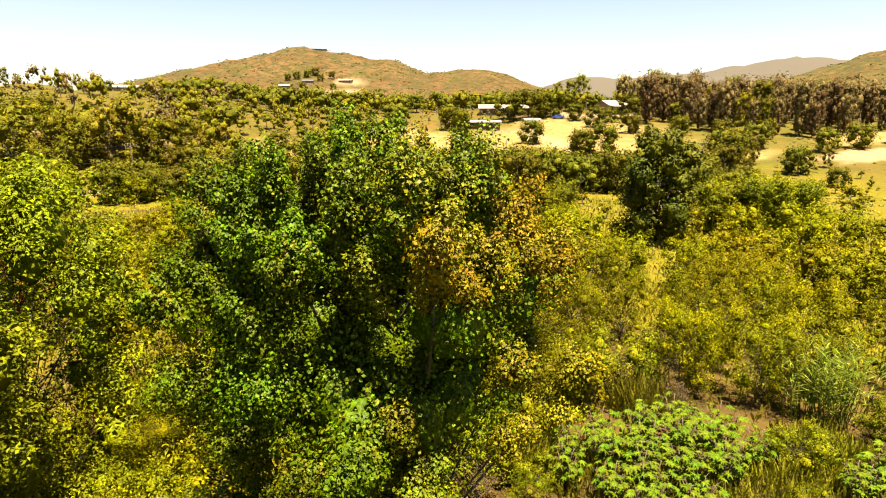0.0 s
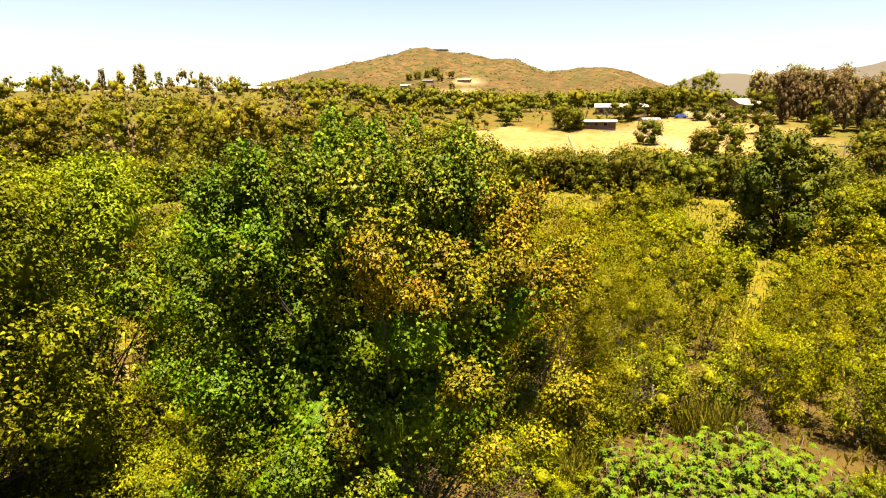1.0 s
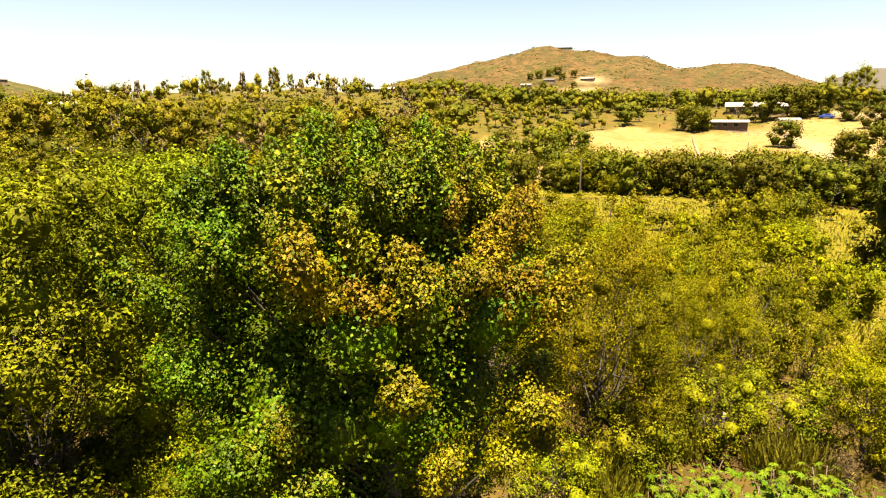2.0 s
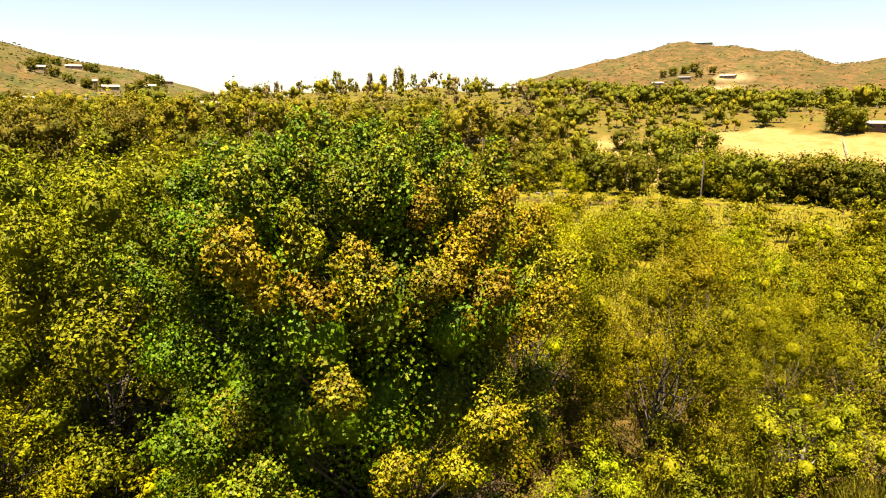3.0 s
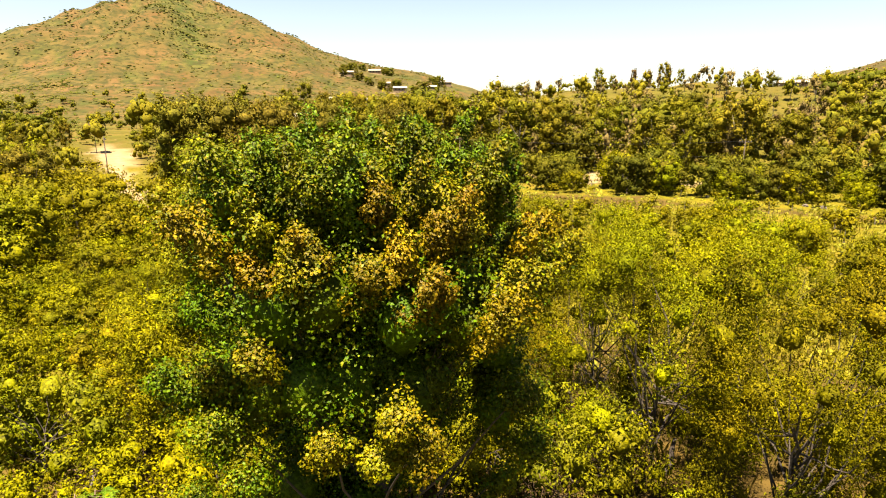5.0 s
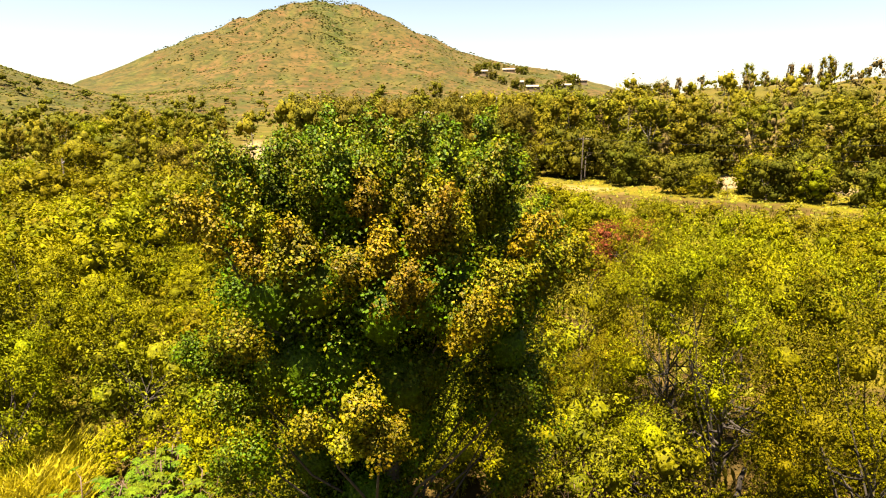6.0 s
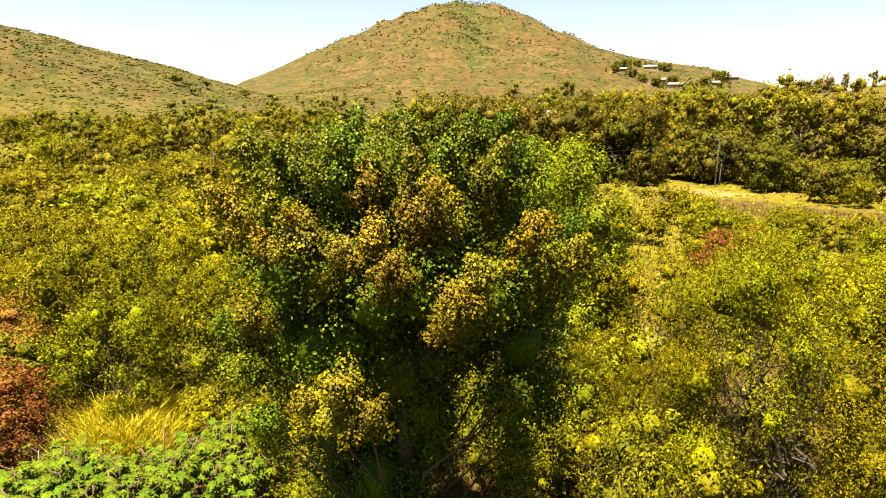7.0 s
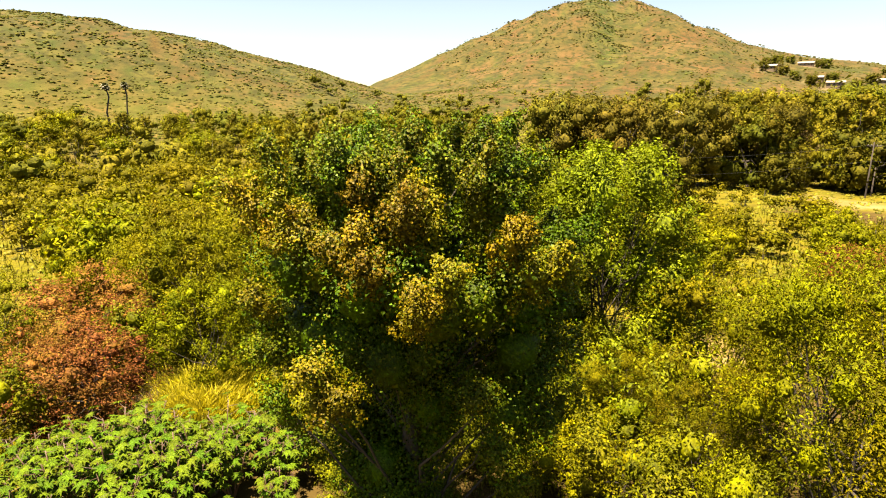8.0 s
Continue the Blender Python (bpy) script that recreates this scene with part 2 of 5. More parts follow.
def build_ground():
    az = np.radians(np.concatenate([np.arange(-150, 62, 0.75), np.arange(62, 210, 4.0)]))
    r = np.concatenate([[0.0], np.arange(1.5, 40, 1.5), np.geomspace(41, 420, 80), np.geomspace(430, 4900, 60)])
    A, R = np.meshgrid(az, r[1:])
    x, y = np.append(0, (R * np.sin(A)).ravel()), np.append(0, (R * np.cos(A)).ravel())
    co = np.stack([x, y, ground_z(x, y)], 1)
    n, rings = len(az), len(r) - 1
    k = np.arange(n)
    faces = [(0, 1 + (i + 1) % n, 1 + i) for i in range(n)]
    for j in range(rings - 1):
        a, b = 1 + j * n + k, 1 + j * n + (k + 1) % n
        faces += np.stack([a, b, b + n, a + n], 1).tolist()
    me = bpy.data.meshes.new("ground")
    me.from_pydata(co.tolist(), [], faces)
    me.shade_smooth()
    cover = me.attributes.new("cover", "FLOAT_COLOR", "POINT")
    cover.data.foreach_set("color", cover_of(x, y).ravel().astype(np.float32))
    # distance haze painted into the ground colour: share of grey, growing with distance
    rock = me.attributes.new("far_haze", "FLOAT", "POINT")
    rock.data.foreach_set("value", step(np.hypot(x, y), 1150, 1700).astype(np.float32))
    bearing, d = np.degrees(np.arctan2(x, y)), np.hypot(x, y)
    u = np.clip((-520 - x) / 215, 0, 1)
    gully = np.exp(-(((y - 74 - 14 * u) / (9 + 16 * u)) ** 2)) * (x < -500) * (x > -780) * (1 - 0.6 * step(-x, 700, 760))
    green = np.interp(bearing, [-150, -100, -94, -72, -62, -30, -20, 12, 20, 60], [0.7, 0.7, 0.44, 0.4, 0.5, 0.45, 0.06, 0.02, 0.42, 0.5]) + 0.75 * waves(x, y, 85, 41) + 0.6 * waves(x, y, 27, 42)
    verdure = me.attributes.new("verdure", "FLOAT", "POINT")
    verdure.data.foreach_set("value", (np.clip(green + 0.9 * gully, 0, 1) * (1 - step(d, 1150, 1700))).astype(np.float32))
    m, nt, bsdf, _ = nodes_of("valley_ground")
    att, sep = nt.nodes.new("ShaderNodeAttribute"), nt.nodes.new("ShaderNodeSeparateColor")
    att.attribute_name = "cover"
    nt.links.new(att.outputs["Color"], sep.inputs[0])
    grass = mixed(nt, noise_of(nt, 0.12, 6), (0.0780, 0.0740, 0.0018), (0.1080, 0.0860, 0.0036))
    grass = mixed(nt, noise_of(nt, 2.2, 6, 0.42, 0.75), grass, (0.0480, 0.0440, 0.0028))
    slope = mixed(nt, noise_of(nt, 0.02, 8, 0.38, 0.62), (0.0600, 0.0310, 0.0095), (0.0820, 0.0470, 0.0160))
    slope = mixed(nt, noise_of(nt, 0.07, 8, 0.46, 0.58), slope, (0.0400, 0.0290, 0.0080))
    lush = nt.nodes.new("ShaderNodeAttribute")
    lush.attribute_name = "verdure"
    slope = mixed(nt, lush.outputs["Fac"], slope, mixed(nt, noise_of(nt, 0.09, 8, 0.42, 0.6), (0.0260, 0.0340, 0.0060), (0.0560, 0.0510, 0.0110)))
    slope = mixed(nt, noise_of(nt, 0.22, 8, 0.5, 0.62), slope, (0.0240, 0.0240, 0.0055))
    slope = mixed(nt, noise_of(nt, 0.13, 8, 0.62, 0.8), slope, (0.0850, 0.0550, 0.0220))
    slope = mixed(nt, noise_of(nt, 0.4, 6, 0.68, 0.76), slope, (0.1400, 0.0950, 0.0460))
    # the painted haze: far mountain slopes go over to grey
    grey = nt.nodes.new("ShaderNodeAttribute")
    grey.attribute_name = "far_haze"
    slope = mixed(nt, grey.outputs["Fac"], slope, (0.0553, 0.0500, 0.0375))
    grass = mixed(nt, noise_of(nt, 0.7, 8, 0.52, 0.7), grass, (0.0800, 0.0580, 0.0060))
    grass = mixed(nt, noise_of(nt, 0.05, 4, 0.58, 0.74), grass, (0.1000, 0.0660, 0.0090))
    straw = mixed(nt, noise_of(nt, 0.5, 8), (0.1300, 0.0900, 0.0260), (0.1750, 0.1260, 0.0460))
    straw = mixed(nt, noise_of(nt, 0.09, 6, 0.5, 0.7), straw, (0.1100, 0.0780, 0.0210))
    straw = mixed(nt, noise_of(nt, 1.4, 6, 0.6, 0.75), straw, (0.0480, 0.0380, 0.0090))
    pale = mixed(nt, noise_of(nt, 0.4, 8), (0.1427, 0.1000, 0.0470), (0.1800, 0.1350, 0.0720))
    brown = mixed(nt, noise_of(nt, 0.6, 8), (0.0330, 0.0220, 0.0050), (0.0620, 0.0400, 0.0085))
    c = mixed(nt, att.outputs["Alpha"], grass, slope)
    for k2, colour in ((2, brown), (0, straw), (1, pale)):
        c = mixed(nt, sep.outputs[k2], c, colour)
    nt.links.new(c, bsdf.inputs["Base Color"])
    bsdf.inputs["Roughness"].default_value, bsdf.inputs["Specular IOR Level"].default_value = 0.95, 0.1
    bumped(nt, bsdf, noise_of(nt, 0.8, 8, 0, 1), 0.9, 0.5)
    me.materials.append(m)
    return tagged(new("ground", me), "valley floor of green and straw-coloured grass rising into dry brown hills", "ground", kind="structure")


build_ground()


# ---- building blocks ----
def mesh_from(name, co, faces, material, smooth=False):
    me = bpy.data.meshes.new(name)
    me.from_pydata([tuple(v) for v in co], [], faces)
    if smooth:
        me.shade_smooth()
    me.materials.append(material)
    return me


def thing(name, m, label, category, group="", kind=""):
    ob = new(name)
    ob.empty_display_size = 0.2
    ob.matrix_world = m
    return tagged(ob, label, category, group, kind)


def part(name, me, parent, label=""):
    ob = new(name, me)
    ob.parent = parent
    return tagged(ob, label) if label else ob


def tube(points, radii, sides=6):
    """A tapered tube along points: its vertices and faces."""
    co, faces = [], []
    for i, (p, r) in enumerate(zip(points, radii)):
        ahead = (Vector(points[min(i + 1, len(points) - 1)]) - Vector(points[max(i - 1, 0)])).normalized()
        side = ahead.orthogonal().normalized()
        up = ahead.cross(side)
        for k in range(sides):
            a = 6.2832 * k / sides
            co.append(Vector(p) + (side * math.cos(a) + up * math.sin(a)) * r)
    for i in range(len(points) - 1):
        for k in range(sides):
            a, b = i * sides + k, i * sides + (k + 1) % sides
            faces.append((a, b, b + sides, a + sides))
    faces.append(tuple(range(len(co) - 1, len(co) - sides - 1, -1))[::-1])
    return co, faces


def joined(pieces):
    co, faces = [], []
    for c, f in pieces:
        faces += [tuple(i + len(co) for i in face) for face in f]
        co += list(c)
    return co, faces


def bough(rng, a, b, r0, r1, bend=0.12, n=6, sides=6):
    """A crooked branch from a to b."""
    a, b = Vector(a), Vector(b)
    length, pts = (b - a).length, []
    off = Vector(rng.normal(0, bend * length, 3))
    for i in range(n):
        u = i / (n - 1)
        pts.append(a.lerp(b, u) + off * math.sin(u * 3.1416) * 0.6 + Vector(rng.normal(0, 0.02 * length, 3)) * (0 < i < n - 1) + Vector((0, 0, -0.1 * length * (1 - u) * u)))
    return tube(pts, [r0 + (r1 - r0) * i / (n - 1) for i in range(n)], sides)


def lump_shape(rings):
    """A round lump's corners and three-cornered faces: an octahedron, a twenty-face or an eighty-face ball."""
    bm = bmesh.new()
    if rings == 0:
        co = np.array([(1, 0, 0), (0, 1, 0), (-1, 0, 0), (0, -1, 0), (0, 0, 1), (0, 0, -1)], float)
        return co, np.array([(0, 1, 4), (1, 2, 4), (2, 3, 4), (3, 0, 4), (1, 0, 5), (2, 1, 5), (3, 2, 5), (0, 3, 5)])
    bmesh.ops.create_icosphere(bm, subdivisions=rings, radius=1.0)
    bm.verts.ensure_lookup_table()
    got = np.array([v.co[:] for v in bm.verts]), np.array([[v.index for v in f.verts] for f in bm.faces])
    bm.free()
    return got


LUMPS = [lump_shape(k) for k in range(3)]


def lump_mesh(rng, centres, radii, rings):
    """Uneven rounded lumps of close-set twigs and leaves: their corners, faces and outward ways."""
    co, tri = LUMPS[rings]
    centres, radii = np.asarray(centres, float), np.asarray(radii, float)
    q = rng.normal(0, 1, (len(centres), 4))
    a, b, c, d = (q / np.linalg.norm(q, axis=1, keepdims=True)).T
    turn = np.array([[1 - 2 * (c * c + d * d), 2 * (b * c - a * d), 2 * (b * d + a * c)], [2 * (b * c + a * d), 1 - 2 * (b * b + d * d), 2 * (c * d - a * b)], [2 * (b * d - a * c), 2 * (c * d + a * b), 1 - 2 * (b * b + c * c)]])
    way = np.einsum("ijn,kj->nki", turn, co)
    v = centres[:, None] + way * (1 + rng.normal(0, 0.13, (len(centres), len(co), 1))) * radii[:, None]
    return v.reshape(-1, 3), (tri[None] + (np.arange(len(centres)) * len(co))[:, None, None]).reshape(-1, 3), way.reshape(-1, 3), len(co)


def unit(v):
    return v / (np.linalg.norm(v, axis=-1, keepdims=True) + 1e-9)


def leaf_mesh(name, at, out, size, tone, material, rng, slim=0.62, along=None, lumps=None, rings=1, shade=None, crisp=0.5):
    """Many small folded leaves, one uneven quad each, at the given places, that face about the given ways; lumps: centres, radii and tones of the
    dense cores of twigs and leaves behind them; shade: the way that each leaf's spray faces, for close-set foliage that takes the light as a soft mass."""
    n = len(at)
    out = unit(out)
    t = np.cross(out, rng.normal(0, 1, (n, 3)))
    if along is not None:
        t = unit(along)
        out = unit(out - t * (out * t).sum(1, keepdims=True))
    t = unit(t)
    s = np.cross(out, t)
    L = size[:, None]
    w = slim * (0.5 + 0.12 * rng.normal(0, 1, (n, 1)))
    v = np.empty((n, 4, 3), np.float32)
    v[:, 0], v[:, 2] = at - t * L * 0.5, at + t * L * rng.uniform(0.35, 0.65, (n, 1)) - out * L * 0.12
    v[:, 3], v[:, 1] = at + s * L * w + out * L * 0.13 - t * L * rng.uniform(-0.15, 0.25, (n, 1)), at - s * L * w + out * L * 0.13 - t * L * rng.uniform(-0.15, 0.25, (n, 1))
    v, tones = v.reshape(-1, 3), np.repeat(np.clip(tone, 0, 1), 4)
    corners, starts = np.arange(4 * n), np.arange(0, 4 * n, 4)
    ways = np.repeat(out if shade is None else unit(unit(shade) + crisp * out), 4, axis=0)
    if lumps is not None:
        lv, tri, lw, each = lump_mesh(rng, lumps[0], lumps[1], rings)
        v, tones, ways = np.concatenate([v, lv]), np.append(tones, np.repeat(np.clip(lumps[2], 0, 1), each)), np.concatenate([ways, lw])
        corners, starts = np.append(corners, tri.ravel() + 4 * n), np.append(starts, 4 * n + 3 * np.arange(len(tri)))
    me = bpy.data.meshes.new(name)
    me.vertices.add(len(v))
    me.vertices.foreach_set("co", v.astype(np.float32).ravel())
    me.loops.add(len(corners))
    me.loops.foreach_set("vertex_index", corners.astype(np.int32))
    me.polygons.add(len(starts))
    me.polygons.foreach_set("loop_start", starts.astype(np.int32))
    att = me.attributes.new("tone", "FLOAT", "POINT")
    att.data.foreach_set("value", tones.astype(np.float32))
    me.materials.append(material)
    me.update()
    if shade is None:
        flat = me.attributes.new("sharp_face", "BOOLEAN", "FACE")
        flat.data.foreach_set("value", np.arange(len(starts)) < n)
    else:
        me.normals_split_custom_set_from_vertices(ways.astype(np.float32))
    return me


def lobe_leaves(rng, centre, radii, n, up=0.5, shell=0.5, loose=0.42, axis=None):
    """Places and facings of n leaves in the outer part of a lumpy ellipsoid, its long side along axis, more of them on top than below."""
    d = rng.normal(0, 1, (n, 3))
    d[:, 2] += 0.35 * up
    d = unit(d)
    ph = rng.uniform(0, 6.28, 4)
    lump = 1 + 0.16 * np.sin(5 * d[:, 0] + ph[0]) * np.sin(5 * d[:, 1] + ph[1]) + 0.14 * np.sin(7 * d[:, 2] + ph[2]) * np.sin(6 * d[:, 0] + ph[3])
    r = (shell + (1 - shell) * rng.random(n) ** 0.6) * lump + rng.normal(0, 0.05, n) + 0.22 * (rng.random(n) < 0.06)
    if axis is None:
        at = d * np.asarray(radii)
    else:
        at = d * radii[0] + np.asarray(axis) * (d @ np.asarray(axis))[:, None] * (radii[2] - radii[0])
    return np.asarray(centre) + at * r[:, None], d * 0.9 + np.array([0, 0, up * 0.7]) + rng.normal(0, loose, (n, 3))


def crown_mesh(name, rng, lobes, per, size, material, tones, slim=0.62, up=0.5, shell=0.6, sub=6, core=0.62, rings=1, plume=0.0, sprig=(0.22, 0.4), middle=None, mix=0.14, soft=True, loose=0.42, body=0.55, off=(0.75, 1.2), crisp=0.5):
    """lobes: centre, radii and long axis of each leafy lump, which carries sub small sprigs on its outer side; tones: the turned share of each lump;
    middle: the middle of the whole crown."""
    A, B, T, D, S, N, L = [], [], [], [], [], [], []
    middle = np.mean([l[0] for l in lobes], 0) if middle is None else np.asarray(middle)
    reach = max(0.5, max(np.linalg.norm(np.asarray(l[0]) - middle) for l in lobes))
    for (c, r, axis), tn in zip(lobes, tones):
        c, r, axis = np.array(c), np.array(r), np.array(axis)
        n = max(8, int(per * r[0] * (r[0] + 2 * r[2]) / 3))
        away = unit((c - middle) / reach + 1e-6)
        sprays = [(c, r, axis, int(n * body))]
        for k in range(sub):
            d = unit(rng.normal(0, 1, 3) + 0.55 * away + np.array([0, 0, 0.35]))
            p = c + (d * r[0] + axis * (d @ axis) * (r[2] - r[0])) * rng.uniform(*off)
            q = r[0] * rng.uniform(*sprig)
            sprays.append((p, np.array([q, q, q * rng.uniform(1.1, 1.9)]), unit(d + axis * 0.6 + np.array([0, 0, 0.3])), max(4, int(n * (1 - body) / sub))))
        tilt = tn + rng.normal(0, 0.06)
        for p, q, ax, m in sprays:
            a, b = lobe_leaves(rng, p, q, m, up, shell, loose, ax)
            A.append(a), B.append(b)
            D.append((a - p) / q[0] * plume + rng.normal(0, 0.55, (m, 3)) - np.array([0, 0, 0.3 * plume]))
            S.append(size * rng.uniform(0.65, 1.3, m))
            T.append(tilt + rng.normal(0, 0.09) + rng.normal(0, mix, m))
            N.append(unit(a - p) * 0.6 + unit(a - c) * 0.9 + unit(a - middle) * 0.3 + np.array([0, 0, 0.15]))
        L.append((c, r * core, tilt))
    A, B, T, N = (np.concatenate(v) for v in (A, B, T, N))
    lumps = ([e[0] for e in L], [e[1] for e in L], np.array([e[2] for e in L])) if core else None
    return leaf_mesh(name, A, B, np.concatenate(S), T, material, rng, slim, np.concatenate(D) if plume else None, lumps, rings, N if soft else None, crisp)


def make_tree(name, seed, height, spread, lobes_n, per, leaf, material, label, category, bark=None, group="", low=0.25, tall=1.1, tone=0.35, slim=0.62, trunk_r=None, stems=1, shell=0.6, lobe_r=0.36, sub=6, fine=True, core=0.62, rings=1, plume=0.0, sprig=(0.22, 0.4), top=0.56, crisp=0.5):
    """A broadleaf tree or shrub at the origin: a forked trunk with limbs and a crown of leafy lumps that lean outwards, with gaps between them."""
    rng = np.random.default_rng(seed)
    ob = thing(name, Matrix.Identity(4), label, category, group)
    lobes, tones, wood = [], [], []
    tr = trunk_r or 0.02 * height
    fork = Vector((0, 0, height * low * 0.8))
    n, sides = (5, 5) if fine else (3, 3)
    for s in range(stems):
        a = 6.28 * s / stems + rng.uniform(0, 1)
        foot = Vector((math.cos(a), math.sin(a), 0)) * (0.12 * spread if stems > 1 else 0)
        wood.append(bough(rng, foot - Vector((0, 0, 0.4)), fork if stems == 1 else fork + Vector((math.cos(a), math.sin(a), 0.6)) * spread * 0.3, tr, tr * 0.65, 0.06, n, sides + 1))
    lop = rng.uniform(0, 6.28)
    for i in range(lobes_n):
        u = (i + 0.5) / lobes_n
        z = low + (1 - low) * (u ** 0.8) * 0.92
        a = i * 2.399 + rng.uniform(-0.5, 0.5)
        wide = math.sqrt(max(0.05, 1 - ((z - 0.5) / top) ** 2)) * rng.uniform(0.6, 0.98) * (1 + 0.14 * math.cos(a - lop))
        r = spread * lobe_r * rng.uniform(0.55, 1.3)
        h = r * tall * rng.uniform(0.85, 1.2)
        c = Vector((math.cos(a) * wide * (spread - r * 0.6), math.sin(a) * wide * (spread - r * 0.6), max(h * 0.8, min(z * height, height - h * rng.uniform(0.9, 1.25)))))
        axis = Vector((math.cos(a) * wide * 0.5, math.sin(a) * wide * 0.5, 1)).normalized()
        lobes.append((c, (r, r, h), axis))
        tones.append(float(np.clip(rng.normal(tone, 0.2), 0, 1)))
        start = fork.lerp(Vector((0, 0, height * 0.7)), 0.6 * rng.random())
        if fine or i % 2:
            wood.append(bough(rng, start, c + Vector((0, 0, r * 0.3)), tr * 0.42, tr * 0.08, 0.08, n, sides))
    part("trunk", mesh_from(name + "_trunk", *joined(wood), bark or BARK, True), ob)
    part("crown", crown_mesh(name + "_crown", rng, lobes, per, leaf, material, tones, slim, 0.8, shell, sub, core, rings, plume, sprig, (0, 0, height * 0.45), crisp=crisp), ob)
    return ob


PLACED = {}


def plant(kind, x, y, height=None, turn=None, sink=0.0, wide=1.0):
    """A plant of a kind at x, y, at that height: the kind's first one is moved there, the others are copies."""
    k = KINDS[kind]
    count = PLACED[kind] = PLACED.get(kind, -1) + 1
    i = count % len(k)
    ob, own = k[i]
    rng = random.Random(hash((round(x * 10), round(y * 10))) % 100000)
    s = (height or own * rng.uniform(0.85, 1.2)) / own
    m = pose(x, y, gz(x, y) - sink, 0, 0, rng.uniform(0, 360) if turn is None else turn) @ Matrix.Diagonal((s * wide, s * wide, s, 1))
    if count < len(k):
        ob.matrix_world = m
        return ob
    got = copy_thing(ob, m)
    got.matrix_world = m
    return got


# ---- the tall cottonwood in the middle ----
def cottonwood():
    rng = np.random.default_rng(11)
    bx, by = -1.1, -4.65
    base = gz(bx, by)
    ob = thing("cottonwood_tree", pose(bx, by, base), "tall cottonwood with glossy green leaves turning yellow-brown on one side", "tree")
    boughs = []

    def add(a, r, z, rad, half, yellow, lean=0.0, leaves=1.0):
        """One leafy bough at bearing a, r metres out, its middle z metres over the datum, that leans outwards by lean degrees."""
        way = Vector((math.sin(radians(a)), math.cos(radians(a)), 0))
        axis = (way * math.sin(radians(lean)) + Vector((0, 0, math.cos(radians(lean))))).normalized()
        r *= 1 - float(step(math.cos(radians(a - 105)), 0.45, 0.95) * (0.06 + 0.2 * step(z, 11.2, 12.4)))
        boughs.append(((way * r + Vector((0, 0, z - base)), (rad, rad, half), axis), yellow, leaves))

    def yellowing(a, z):
        side = math.cos(radians(a - 105))
        patchy = 0.22 * float(waves(np.array(a * 0.07), np.array(z), 3.0, 15))
        return float(np.clip((0.58 + patchy) * step(side, -0.1, 0.6) * (1 - step(abs(z - 12.0), 0.8, 1.8)) + rng.normal(0.02, 0.06), 0, 0.8))

    def turned(a, low, high):
        return low < a % 360 < high

    for i in range(30):  # the upright tips
        a, r = i * 137.5 + rng.uniform(-20, 20), 2.7 * math.sqrt((i + 0.3) / 30)
        half = rng.uniform(1.0, 1.5)
        top = 14.8 - 0.075 * r * r + rng.uniform(-0.45, 0.2)
        add(a, r, top - half, rng.uniform(0.28, 0.38), half, 0.02 + 0.25 * yellowing(a, 12.8), 4 * r)
    for z0, r0, n, lean in ((13.1, 2.7, 16, 24), (12.45, 3.2, 19, 34), (11.75, 3.6, 20, 42), (11.0, 3.6, 17, 46)):  # the shoulder, in tiers
        for i in range(n):
            a, z = (i + 0.37 * z0) * 360 / n + rng.uniform(-9, 9), z0 + rng.uniform(-0.45, 0.45)
            if z0 < 12 and turned(a, 162, 188) or z0 < 11.5 and turned(a, 45, 160) and rng.random() < 0.75:
                continue
            add(a, r0 + rng.uniform(-0.7, 0.4), z, rng.uniform(0.26, 0.38), rng.uniform(0.5, 0.95), yellowing(a, z), lean + rng.uniform(-14, 14))
    for z0, r0, n in ((9.9, 3.6, 13), (8.9, 3.5, 11), (7.8, 3.5, 10), (6.6, 3.6, 8)):  # the skirt, open towards the south-east
        for i in range(n):
            a, z = (i + 0.37 * z0) * 360 / n + rng.uniform(-11, 11), z0 + rng.uniform(-0.4, 0.4)
            if turned(a, 28, 168) or z0 < 9.5 and turned(a, 176, 194):
                continue
            far = turned(a, 255, 360) or a % 360 < 28
            add(a, r0 + rng.uniform(-0.8, 0.5), z, rng.uniform(0.36, 0.58), rng.uniform(0.6, 0.95), (0.3 if rng.random() < 0.12 else 0.05) + 0.1 * yellowing(a, z), 40, 0.45 if far else 1.0)
    for a, r, z, rad, half, yellow in (  # the clumps that hang below the shoulder
            (107, 3.95, 10.1, 0.36, 0.5, 0.45), (100, 4.0, 9.7, 0.34, 0.5, 0.45), (112, 3.7, 9.4, 0.3, 0.45, 0.4), (128, 3.0, 9.2, 0.34, 0.5, 0.4), 
            (174, 2.9, 10.0, 0.38, 0.7, 0.3), (168, 3.2, 9.2, 0.42, 0.7, 0.25), (182, 3.3, 9.7, 0.36, 0.6, 0.12), (58, 3.6, 9.6, 0.36, 0.5, 0.15), (50, 3.5, 8.2, 0.36, 0.5, 0.12),
            (156, 3.2, 8.4, 0.4, 0.5, 0.1)):
        add(a, r, z, rad, half, yellow, 45)
    outer = len(boughs)
    for i in range(46):  # inside, under the tips and the shoulder, added to block the sun
        add(i * 137.5, 0.5 + 2.3 * math.sqrt((i + 0.5) / 46), 9.7 + 2.2 * ((i * 0.37) % 1), 0.78, 0.85, 0.05, 10, 0.2)
    for i in range(40):  # the shaded hollow and the far side behind it
        add(i * 137.5, 0.4 + 2.6 * ((i * 0.618) % 1) * (0.2 if turned(i * 137.5, 30, 190) else 1), 4.2 + 5.8 * ((i * 0.37) % 1), 0.85, 1.0, 0.05, 10, 0.16)
